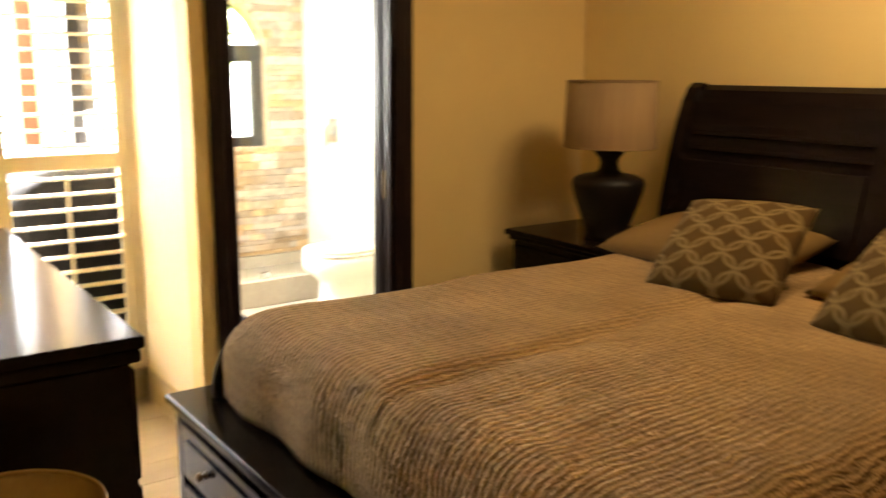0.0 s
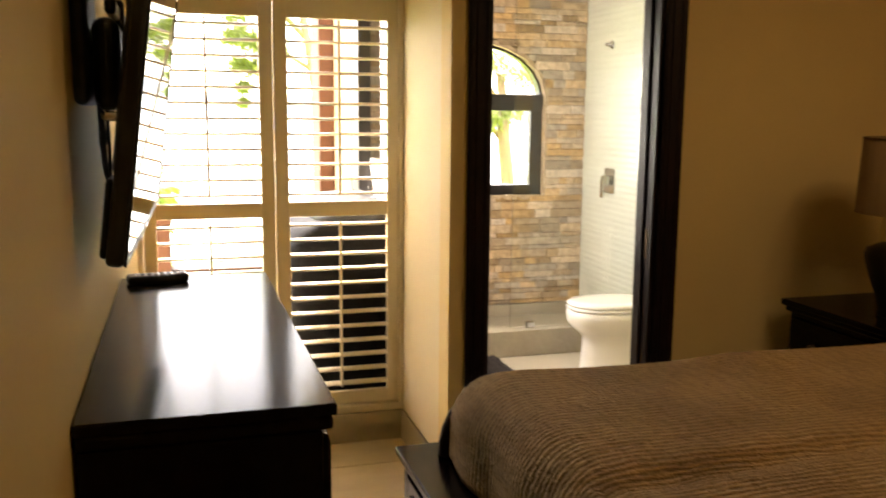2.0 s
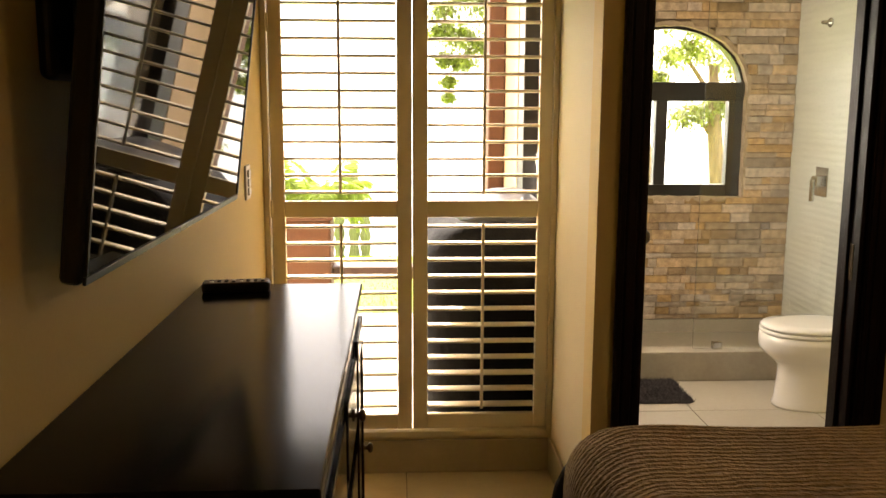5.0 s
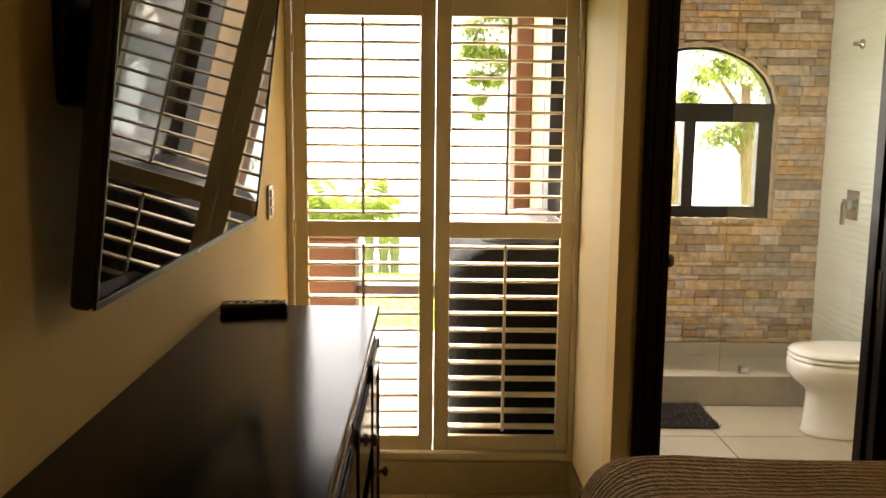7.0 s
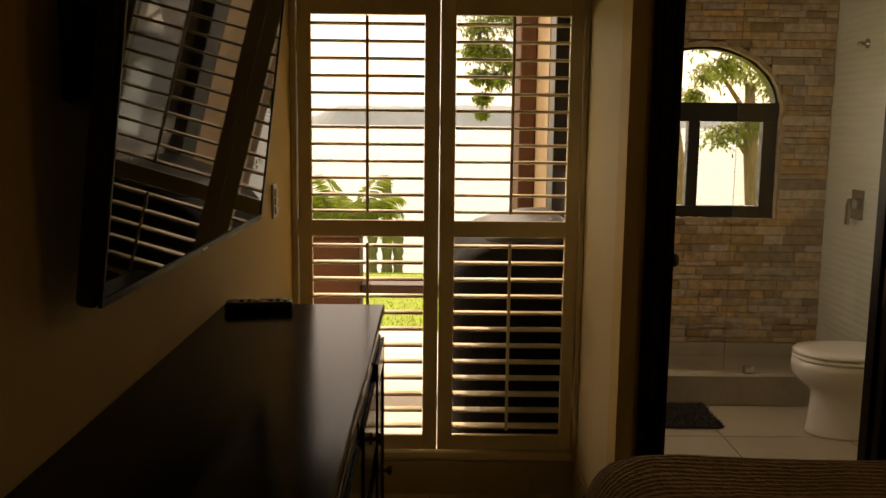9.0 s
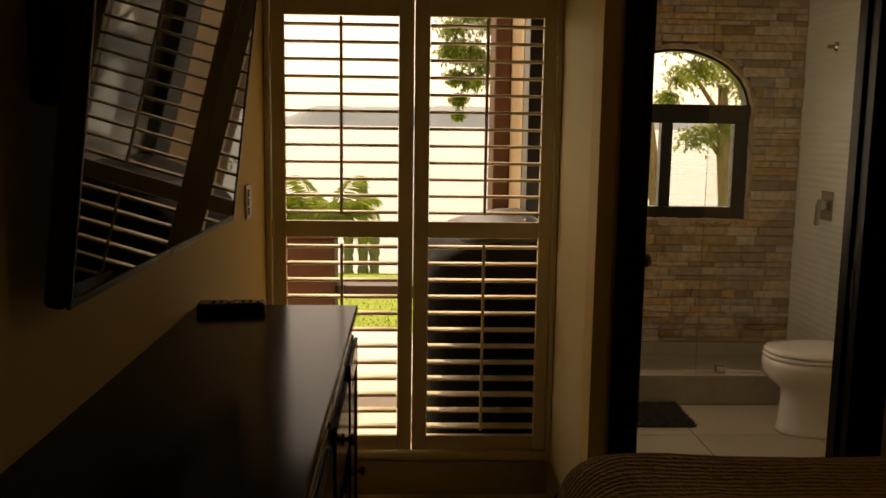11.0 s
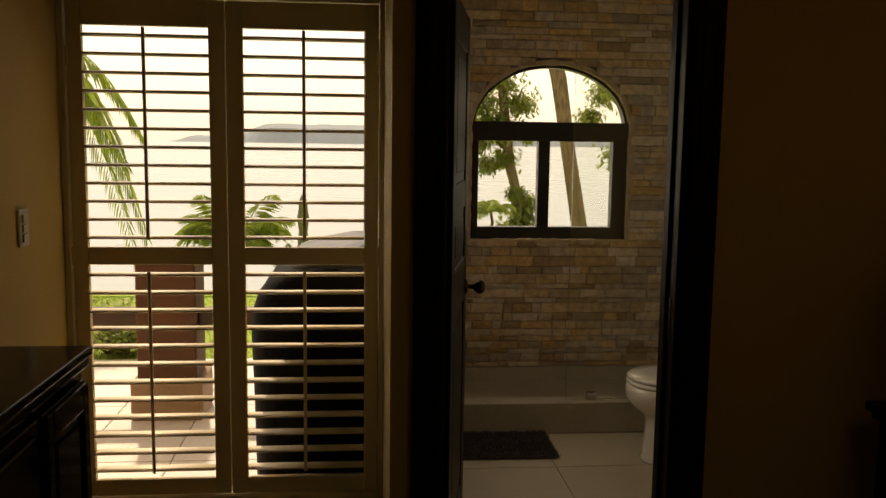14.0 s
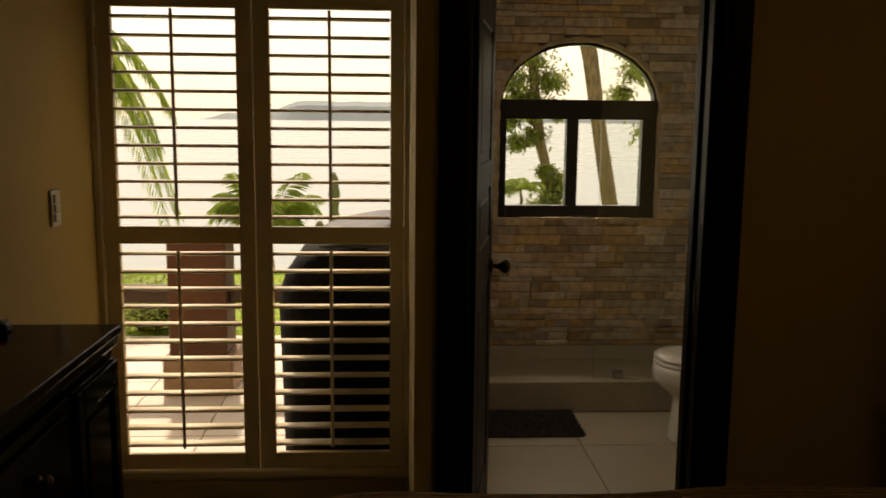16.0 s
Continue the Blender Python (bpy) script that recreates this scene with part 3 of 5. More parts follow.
for z in (0.22, 1.0, 1.78):
    part("hinge", box(lx - 0.004, ly - 0.004, z, lx + 0.004, ly + 0.004, z + 0.09, 0.002), BRASS, leaf)

# ---- dresser ----
dr = thing("dresser", (0.21, -1.80, 0.0), "tall dark espresso wooden dresser with brass knobs", "dresser")
DY0, DY1, DT = -2.44, -1.158, 1.024
part("top", box(0.003, DY0, DT - 0.022, 0.426, DY1, DT, 0.004), DARKWOOD, dr)
part("top_moulding", box(0.003, DY0 + 0.004, DT - 0.048, 0.420, DY1 - 0.004, DT - 0.023, 0.006), DARKWOOD, dr)
part("body", box(0.006, DY0 + 0.007, 0.10, 0.402, DY1 - 0.007, DT - 0.049, 0.004), DARKWOOD, dr)
part("plinth", box(0.006, DY0 + 0.004, 0.03, 0.412, DY1 - 0.004, 0.0995, 0.006), DARKWOOD, dr)
for x in (0.04, 0.37):
    for y in (DY0 + 0.05, DY1 - 0.05):
        part("foot", lathe([(0.020, 0.0), (0.030, 0.01), (0.034, 0.025), (0.028, 0.034)], (x, y, 0.0), 16), DARKWOOD, dr, smooth=True)


def knob_mesh(r=0.0135):
    bm = lathe([(0.0, 0.026), (r * 0.7, 0.025), (r, 0.021), (r * 0.95, 0.016), (r * 0.4, 0.011), (r * 0.38, 0.004), (r * 0.9, 0.003), (r, 0.0)], (0, 0, 0), 16)
    bmesh.ops.recalc_face_normals(bm, faces=bm.faces)
    me = bpy.data.meshes.new("knob")
    bm.to_mesh(me)
    bm.free()
    me.materials.append(BRASS)
    for p in me.polygons:
        p.use_smooth = True
    return me


KNOB = knob_mesh()


def knob_at(parent, x, y, z, ry=90):
    k = new("knob", KNOB)
    k.parent = parent
    k.matrix_basis = Matrix.Translation(Vector((x, y, z)) - origin(parent)) @ Matrix.Rotation(radians(ry), 4, "Y")
    return tagged(k, "antique brass knob")


rows = [(0.745, 0.955), (0.53, 0.73), (0.325, 0.515), (0.125, 0.31)]
cols = [(DY0 + 0.04, -1.905), (-1.889, -1.500)]
for y0, y1 in cols:
    for z0, z1 in rows:
        d = part("drawer", box(0.4025, y0, z0, 0.418, y1, z1, 0.005), DARKWOOD, dr)
        part("raised_panel", box(0.4185, y0 + 0.03, z0 + 0.025, 0.426, y1 - 0.03, z1 - 0.025, 0.006), DARKWOOD, d)
        knob_at(d, 0.4262, (y0 + y1) / 2, (z0 + z1) / 2)

side_door = part("side_door", box(0.4025, -1.484, 0.125, 0.418, DY1 - 0.04, 0.955, 0.005), DARKWOOD, dr)
for y0, y1, z0, z1 in ((-1.478, -1.440, 0.131, 0.949), (-1.242, DY1 - 0.046, 0.131, 0.949), (-1.439, -1.243, 0.131, 0.19), (-1.439, -1.243, 0.89, 0.949)):
    part("door_frame_strip", box(0.4185, y0, z0, 0.428, y1, z1, 0.004), DARKWOOD, side_door)
part("door_panel", box(0.4185, -1.415, 0.215, 0.424, -1.267, 0.865, 0.005), DARKWOOD, side_door)
knob_at(side_door, 0.4282, -1.300, 0.62)

# ---- television ----
tv = thing("television", (0.11, -1.74, 1.25), "flat black television on an arm, tilted down from the wall", "television")
TVM = pose(0.1, -1.742, 1.249, 1.2, 0, -2.15) @ Matrix.Rotation(radians(7.5), 4, "Y")
part("case", box(-0.034, -0.500, -0.001, -0.002, 0.492, 0.567, 0.010, turn=TVM, segments=3), BLACK, tv)
part("screen", box(-0.0015, -0.482, 0.014, 0.0005, 0.482, 0.557, turn=TVM), SCREEN, tv)
part("bezel", box(-0.003, -0.49, 0.0, 0.003, 0.49, 0.012, 0.001, turn=TVM), BLACK, tv)
part("bezel", box(-0.003, -0.49, 0.558, 0.003, 0.49, 0.565, 0.001, turn=TVM), BLACK, tv)
part("bezel", box(-0.003, -0.49, 0.0125, 0.003, -0.483, 0.5575, 0.001, turn=TVM), BLACK, tv)
part("bezel", box(-0.003, 0.483, 0.0125, 0.003, 0.49, 0.5575, 0.001, turn=TVM), BLACK, tv)
part("back_bulge", box(-0.051, -0.440, 0.000, -0.0345, 0.44, 0.150, 0.008, turn=TVM), BLACK, tv)
part("back_cover", box(-0.046, -0.40, 0.156, -0.0345, 0.40, 0.50, 0.008, turn=TVM), BLACK, tv)
part("badge_strip", box(0.0032, -0.02, 0.003, 0.0042, 0.02, 0.009, turn=TVM), CHROME, tv, "small pale mark on the lower bezel")
mount = thing("tv_wall_mount", (0.0, -1.74, 1.45), "black steel articulated television wall mount", "wall mount")
part("wall_plate", box(0.001, -2.14, 1.525, 0.030, -1.92, 1.84, 0.014, segments=4), BLACK, mount)
hub = part("hub", box(0.031, -2.085, 1.515, 0.082, -1.975, 1.690, 0.024, segments=4), BLACK, mount)
part("end_cap", box(0.042, -2.080, 1.496, 0.078, -1.995, 1.5145, 0.007), CHROME, hub, "pale metal end cap under the hub")
for z in (1.615, 1.705):
    part("arm", box(0.050, -1.9745, z, 0.072, -1.80, z + 0.032, 0.008), BLACK, mount)
    part("arm", box(0.052, -1.799, z + 0.002, 0.074, -1.62, z + 0.030, 0.008), BLACK, mount)
part("pivot", lathe([(0.012, 0.0), (0.017, 0.004), (0.017, 0.15), (0.012, 0.154)], (0.062, -1.80, 1.595), 16), BLACK, mount, smooth=True)
part("cable_hook", tube([(0.075, -1.93, 1.695), (0.080, -1.945, 1.68), (0.078, -1.94, 1.662), (0.072, -1.92, 1.664), (0.070, -1.905, 1.672)], 0.004, 8), BLACK, mount, smooth=True)
part("tilt_bracket", box(0.060, -1.90, 1.56, 0.088, -1.60, 1.64, 0.006), BLACK, mount)
cable = thing("tv_cable", (0.03, -2.05, 1.33), "loose black cables hanging behind the television", "cable")
for k, (y, low) in enumerate(((-2.10, 1.34), (-2.06, 1.38), (-2.02, 1.44))):
    pts = [(0.040 + 0.012 * math.sin(3 * u + k), y + (0.05 + 0.02 * k) * u + 0.015 * math.sin(6 * u + k), 1.53 - (1.53 - low) * math.sin(math.pi * u) ** 0.8) for u in (i / 18 for i in range(19))]
    part("cord", tube(pts, 0.0035, 6), BLACK, cable, smooth=True)

# remote control on the dresser
rem = thing("remote_control", (0.11, -1.245, DT), "thick black remote control lying on the dresser", "remote control")
RM = pose(0.11, -1.245, DT, 0, 0, 8)
part("case", box(-0.085, -0.027, 0.0, 0.085, 0.027, 0.024, 0.008, turn=RM, segments=3), RUBBER, rem)
# lighter tan plate over the dark case
part("top_plate", box(-0.080, -0.023, 0.0238, 0.080, 0.023, 0.0255, 0.0008, turn=RM, segments=1), REMOTETOP, rem, "tan top face")
for i in range(8):
    for j in range(2):
        part("button", box(-0.065 + 0.018 * i, -0.014 + 0.016 * j, 0.0235, -0.055 + 0.018 * i, -0.004 + 0.016 * j, 0.0275, 0.0015, turn=RM, segments=1), SWITCH if (i + j) % 4 == 0 else RUBBER, rem)

# light switch
sw_plate = thing("light_switch", (0.0, -0.415, 1.17), "cream plastic wall switch plate with rockers", "light switch")
part("plate", box(0.001, -0.455, 1.170, 0.009, -0.375, 1.288, 0.003), SWITCH, sw_plate)
for z in (1.185, 1.216, 1.247):
    part("rocker", box(0.009, -0.435, z, 0.015, -0.395, z + 0.025, 0.002), SWITCH, sw_plate)

# floor vase by the dresser
vase = thing("floor_vase", (0.157, -2.615, 0.0), "tall honey-coloured floor vase with a wide flared mouth", "vase")
outer = [(0.085, 0.0), (0.10, 0.02), (0.125, 0.16), (0.132, 0.30), (0.115, 0.48), (0.085, 0.62), (0.072, 0.70), (0.085, 0.77), (0.125, 0.83), (0.143, 0.85)]
inner = [(0.136, 0.848), (0.116, 0.823), (0.072, 0.772), (0.056, 0.70), (0.075, 0.60), (0.10, 0.46), (0.10, 0.10), (0.0, 0.06)]
part("body", lathe(outer + inner, (0.157, -2.615, 0.0), 48), VASE, vase, smooth=True)
part("rim", lathe([(0.1395 + 0.004 * math.cos(math.pi * k / 5), 0.8495 + 0.004 * math.sin(math.pi * k / 5)) for k in (0, 1, 2, 3, 4, 5, 6, 7, 8, 9, 0)], (0.157, -2.615, 0.0), 48), VASE, vase, "rounded rim of the vase", smooth=True)

# ---- bed ----
bed = thing("bed", (1.95, -2.47, 0.0), "dark wooden storage bed with sleigh headboard and bench footboard", "bed")
BY0, BY1 = -3.28, -1.442
part("footboard_top", box(0.767, BY0, 0.508, 1.02, BY1, 0.534, 0.006), DARKWOOD, bed)
part("footboard_moulding", box(0.780, BY0 + 0.012, 0.488, 1.02, BY1 - 0.012, 0.507, 0.006), DARKWOOD, bed)
part("footboard_body", box(0.800, BY0 + 0.03, 0.075, 1.02, BY1 - 0.03, 0.487, 0.004), DARKWOOD, bed)
part("footboard_plinth", box(0.782, BY0 + 0.015, 0.02, 1.02, BY1 - 0.015, 0.0745, 0.006), DARKWOOD, bed)
mid = (BY0 + BY1) / 2
for y0, y1 in ((BY0 + 0.075, mid - 0.02), (mid + 0.02, BY1 - 0.075)):
    for z0, z1 in ((0.30, 0.465), (0.10, 0.275)):
        d = part("drawer", box(0.786, y0, z0, 0.7995, y1, z1, 0.005), DARKWOOD, bed)
        part("drawer_panel", box(0.779, y0 + 0.045, z0 + 0.035, 0.7855, y1 - 0.045, z1 - 0.035, 0.004), DARKWOOD, d)
        for f in (0.25, 0.75):
            knob_at(d, 0.7785, y0 + f * (y1 - y0), (z0 + z1) / 2, -90)
for y in (BY0 + 0.05, BY1 - 0.05):
    part("pilaster", box(0.788, y - 0.022, 0.0755, 0.7995, y + 0.022, 0.486, 0.004), DARKWOOD, bed)
    part("foot", lathe([(0.02, 0.0), (0.03, 0.01), (0.028, 0.019)], (0.83, y, 0.0), 14), DARKWOOD, bed)
for y0, y1 in ((BY1 - 0.075, BY1 - 0.035), (BY0 + 0.035, BY0 + 0.075)):
    part("side_rail", box(1.021, y0, 0.18, 2.88, y1, 0.42, 0.005), DARKWOOD, bed)


# a board that leans back and rolls over at its top, from x and z along its height
front = [(2.90, 0.20), (2.875, 0.60), (2.885, 0.80), (2.91, 0.98), (2.945, 1.14), (2.98, 1.27), (3.01, 1.355), (3.04, 1.405), (3.07, 1.425), (3.10, 1.418), (3.122, 1.395)]
back = [(3.125, 1.36), (3.09, 1.35), (3.06, 1.30), (3.03, 1.20), (3.0, 1.08), (2.96, 0.92), (2.94, 0.75), (2.935, 0.60), (2.96, 0.20)]
HY0, HY1 = -3.25, -1.47
part("headboard_panel", loft([[(x, HY0 + 0.06, z) for x, z in front + back], [(x, HY1 - 0.06, z) for x, z in front + back]]), DARKWOOD, bed)
for y0, y1 in ((HY0, HY0 + 0.06), (HY1 - 0.06, HY1)):
    part("headboard_post", loft([[(x + (-0.02 if i < len(front) else 0.0), y, z + (0.008 if z > 1 else 0)) for i, (x, z) in enumerate(front + back)] for y in (y0, y1)]), DARKWOOD, bed)
for y0, y1 in ((HY0 + 0.06, -2.43), (-2.36, HY1 - 0.06)):
    for z, x in ((1.232, 2.970), (1.172, 2.953)):
        part("headboard_moulding", box(-0.012, y0 + 0.03, -0.010, 0.014, y1 - 0.03, 0.010, 0.005, turn=Matrix.Translation((x, 0, z)) @ Matrix.Rotation(radians(15), 4, "Y")), DARKWOOD, bed)
    part("headboard_inset", box(-0.006, y0 + 0.03, -0.15, 0.012, y1 - 0.03, 0.15, 0.006, turn=Matrix.Translation((2.908, 0, 0.98)) @ Matrix.Rotation(radians(11), 4, "Y")), DARKWOOD, bed)
part("headboard_stile", box(-0.010, -2.425, -0.30, 0.012, -2.365, 0.30, 0.006, turn=Matrix.Translation((2.915, 0, 0.98)) @ Matrix.Rotation(radians(11), 4, "Y")), DARKWOOD, bed)

mattress = thing("mattress", (1.95, -2.47, 0.42), "mattress under the bedspread on the bed", "mattress")
part("body", box(0.99, -3.19, 0.42, 2.86, -1.64, 0.75, 0.05, segments=3), PILLOWCASE, mattress)


def bedspread():
    """A draped sheet with soft folds over the mattress, hanging at the foot and both sides."""
    bm = bmesh.new()
    nx, ny = 120, 110
    x_top, y_lo, y_hi, r, zt = 0.905, -3.225, -1.585, 0.115, 0.800
    verts = {}

    def bend(d):
        """Distance inwards and drop for a path length d measured out from the start of the rounded edge."""
        if d <= 0:
            return -d, 0.0
        if d < r * math.pi / 2:
            return -(r * math.sin(d / r)), r * (1 - math.cos(d / r))
        return -r, r + d - r * math.pi / 2
    for i in range(nx + 1):
        u = i / nx
        dx = 0.42 - u * (0.42 + 2.865 - x_top - r)
        ox, dropx = bend(dx)
        for j in range(ny + 1):
            v = j / ny
            span = (y_hi - y_lo) - 2 * r
            s = -0.46 + v * (span + 0.92)
            lo, hi = -s, s - span
            if lo > 0:
                oy, dropy = bend(lo)
                y = y_lo + r + oy
            elif hi > 0:
                oy, dropy = bend(hi)
                y = y_hi - r - oy
            else:
                dropy, y = 0.0, y_lo + r + s
            x = x_top + r + ox
            z = zt - max(dropx, dropy) - 0.35 * min(dropx, dropy)
            wave = noise.noise((x * 2.2, y * 2.6, 0.3)) * 0.012 + noise.noise((x * 6, y * 5, 4)) * 0.004
            edge = 0.010 * math.sin(y * 17 + 2 * noise.noise((y * 3, 0, 0))) * min(1, dropx / 0.15) if dropx > 0 else 0
            z += wave * (1 if dropx + dropy < 0.05 else 0.2) - 0.018 * math.exp(-((y + 2.36 + 0.06 * math.sin(x * 2)) / 0.05) ** 2) * (1 if dropx + dropy < 0.02 else 0)
            side = 0.010 * math.sin(x * 15) * min(1, dropy / 0.15)
            verts[i, j] = bm.verts.new((x - edge - 0.012 * min(1, dropx / 0.2), y + (side if hi > 0 else -side if lo > 0 else 0), max(z, 0.36 if dropy > 0 and x > 1.03 else 0.537)))
    for i in range(nx):
        for j in range(ny):
            bm.faces.new((verts[i, j], verts[i + 1, j], verts[i + 1, j + 1], verts[i, j + 1]))
    return bm


spread = thing("bedspread", (1.9, -2.47, 0.54), "brown ribbed chenille bedspread spread over the bed", "bedspread")
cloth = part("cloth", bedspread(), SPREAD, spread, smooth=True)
# spread's overhang at the corners; its shade is put into this dark colour
SHADED_EDGE = material("shaded_spread_cloth", (0.035, 0.026, 0.020), (0.022, 0.016, 0.012), rough=0.95, scale=10, fine=160, bump=0.4, spec=0.1)
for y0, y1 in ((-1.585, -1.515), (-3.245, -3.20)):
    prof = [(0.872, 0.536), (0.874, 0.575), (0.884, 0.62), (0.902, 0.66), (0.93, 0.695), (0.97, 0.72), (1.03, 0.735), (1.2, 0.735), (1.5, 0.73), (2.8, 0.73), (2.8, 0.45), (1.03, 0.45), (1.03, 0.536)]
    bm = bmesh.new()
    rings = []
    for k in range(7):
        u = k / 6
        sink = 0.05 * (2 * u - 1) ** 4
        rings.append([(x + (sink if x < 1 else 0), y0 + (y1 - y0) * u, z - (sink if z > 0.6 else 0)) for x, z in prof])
    part("shaded_spread_edge", loft(rings, bm), SHADED_EDGE, spread, "overhanging edge of the spread, its shade painted dark brown", smooth=True)
solid = cloth.modifiers.new("thickness", "SOLIDIFY")
solid.thickness, solid.offset = 0.008, 1.0


def cushion(w, h, t, m, material_, parent, name="cover", nx=26):
    """A stuffed square cushion with pinched corners."""
    bm = bmesh.new()
    for side in (1, -1):
        g = {}
        for i in range(nx + 1):
            for j in range(nx + 1):
                a, b = 2 * i / nx - 1, 2 * j / nx - 1
                fat = max(0.0, (1 - a * a) * (1 - b * b)) ** 0.42
                pull = 1 - 0.07 * (1 - abs(a * b) ** 0.5) * (abs(a) ** 6 + abs(b) ** 6) * 0.5
                x, y = a * w / 2 * pull, b * h / 2 * pull
                g[i, j] = bm.verts.new((x, y, side * t / 2 * fat + 0.006 * noise.noise((x * 9, y * 9, side)) * fat))
        for i in range(nx):
            for j in range(nx):
                q = (g[i, j], g[i + 1, j], g[i + 1, j + 1], g[i, j + 1])
                bm.faces.new(q if side > 0 else q[::-1])
    bmesh.ops.remove_doubles(bm, verts=bm.verts, dist=0.0012)
    bmesh.ops.transform(bm, matrix=m, verts=bm.verts)
    return part(name, bm, material_, parent, smooth=True)


def lattice(name):
    """Tan cloth with pale overlapping rings, in the cushion's own measure."""
    m = material(name, (0.085, 0.047, 0.011), (0.060, 0.033, 0.008), rough=0.95, scale=8, fine=150, bump=0.4, spec=0.15)
    t = m.node_tree
    b = t.nodes["Principled BSDF"]
    co = t.nodes.new("ShaderNodeTexCoord")
    base = b.inputs["Base Color"].links[0].from_socket
    total = None
    for off in ((0, 0), (0.5, 0.5)):
        mp = t.nodes.new("ShaderNodeMapping")
        mp.inputs["Scale"].default_value = (3.6, 3.6, 1)
        mp.inputs["Location"].default_value = (off[0], off[1], 0)
        t.links.new(co.outputs["UV"], mp.inputs["Vector"])
        fr = t.nodes.new("ShaderNodeVectorMath")
        fr.operation = "FRACTION"
        t.links.new(mp.outputs[0], fr.inputs[0])
        sub = t.nodes.new("ShaderNodeVectorMath")
        sub.operation = "SUBTRACT"
        sub.inputs[1].default_value = (0.5, 0.5, 0)
        t.links.new(fr.outputs[0], sub.inputs[0])
        ln = t.nodes.new("ShaderNodeVectorMath")
        ln.operation = "LENGTH"
        t.links.new(sub.outputs[0], ln.inputs[0])
        dist = t.nodes.new("ShaderNodeMath")
        dist.operation = "SUBTRACT"
        dist.inputs[1].default_value = 0.44
        t.links.new(ln.outputs["Value"], dist.inputs[0])
        ab = t.nodes.new("ShaderNodeMath")
        ab.operation = "ABSOLUTE"
        t.links.new(dist.outputs[0], ab.inputs[0])
        st = t.nodes.new("ShaderNodeMapRange")
        st.inputs["From Min"].default_value, st.inputs["From Max"].default_value = 0.030, 0.055
        st.inputs["To Min"].default_value, st.inputs["To Max"].default_value = 1, 0
        t.links.new(ab.outputs[0], st.inputs["Value"])
        if total is None:
            total = st.outputs[0]
        else:
            mx = t.nodes.new("ShaderNodeMath")
            mx.operation = "MAXIMUM"
            t.links.new(total, mx.inputs[0])
            t.links.new(st.outputs[0], mx.inputs[1])
            total = mx.outputs[0]
    mix = t.nodes.new("ShaderNodeMix")
    mix.data_type = "RGBA"
    mix.inputs["B"].default_value = (0.18, 0.125, 0.045, 1)
    t.links.new(total, mix.inputs["Factor"])
    t.links.new(base, mix.inputs["A"])
    t.links.new(mix.outputs["Result"], b.inputs["Base Color"])
    return m


LATTICE = lattice("ring_lattice_cloth")


def planar_uv(ob, m, w, h):
    """Lays the cloth's pattern flat over a cushion."""
    inv = m.inverted()
    uv = ob.data.uv_layers.new(name="cloth")
    base = origin(ob)
    for loop in ob.data.loops:
        p = inv @ (ob.data.vertices[loop.vertex_index].co + base)
        uv.data[loop.index].uv = (p.x / w + 0.5, p.y / h + 0.5)


def lean(x, y, z, slope, turn, spin=0):
    """A cushion's pose: its face looks to the foot of the bed and up."""
    return pose(x, y, z, 0, 0, 180 + turn) @ Matrix.Rotation(radians(slope), 4, "Y") @ Matrix.Rotation(radians(spin), 4, "Z")


for y in (-1.93, -2.80):
    p = thing("pillow", (2.56, y, 0.80), "plump tan sleeping pillow lying on the bed", "pillow", "sleeping pillows")
    cushion(0.48, 0.70, 0.15, lean(2.64, y, 0.862, 10, 0), PILLOWCASE, p)
for x, y, turn in ((2.36, -2.21, 10), (2.32, -2.84, -6)):
    p = thing("throw_cushion", (x, y, 0.80), "tan throw cushion with a pale ring lattice pattern", "cushion", "throw cushions")
    m = lean(x, y, 0.922, 34, turn, 4)
    c = cushion(0.44, 0.43, 0.15, m, LATTICE, p)
    planar_uv(c, m, 0.44, 0.43)

# ---- nightstand and lamp ----
ns = thing("nightstand", (2.83, -1.17, 0.0), "dark espresso wooden nightstand beside the bed", "nightstand")
part("top", box(2.57, -1.455, 0.735, XR - 0.018, -0.83, 0.762, 0.006), DARKWOOD, ns)
part("moulding", box(2.585, -1.448, 0.712, XR - 0.02, -0.842, 0.734, 0.007), DARKWOOD, ns)
part("body", box(2.605, -1.44, 0.06, XR - 0.022, -0.855, 0.7115, 0.004), DARKWOOD, ns)
part("plinth", box(2.59, -1.445, 0.0, XR - 0.022, -0.848, 0.0595, 0.006), DARKWOOD, ns)
for z0, z1 in ((0.50, 0.69), (0.29, 0.48), (0.08, 0.27)):
    d = part("drawer", box(2.592, -1.425, z0, 2.6045, -0.875, z1, 0.005), DARKWOOD, ns)
    for y in (-1.31, -1.02):
        knob_at(d, 2.5918, y, (z0 + z1) / 2, -90)
lamp = thing("table_lamp", (2.80, -1.25, 0.762), "dark bronze table lamp with a tan linen drum shade", "lamp")
part("base", lathe([(0.092, 0.0), (0.098, 0.010), (0.092, 0.022), (0.104, 0.07), (0.130, 0.14), (0.150, 0.20), (0.156, 0.235), (0.150, 0.258), (0.118, 0.274), (0.062, 0.284), (0.044, 0.300), (0.038, 0.325), (0.042, 0.348), (0.062, 0.368), (0.064, 0.376), (0.022, 0.380), (0.014, 0.386)], (2.80, -1.25, 0.762), 40), LAMPBASE, lamp, smooth=True)
part("stem", lathe([(0.012, 0.388), (0.012, 0.58), (0.004, 0.585)], (2.80, -1.25, 0.762), 12), BRASS, lamp)
bm = lathe([(0.200, 0.395), (0.190, 0.677), (0.186, 0.677), (0.196, 0.395), (0.200, 0.395)], (2.80, -1.25, 0.762), 48)
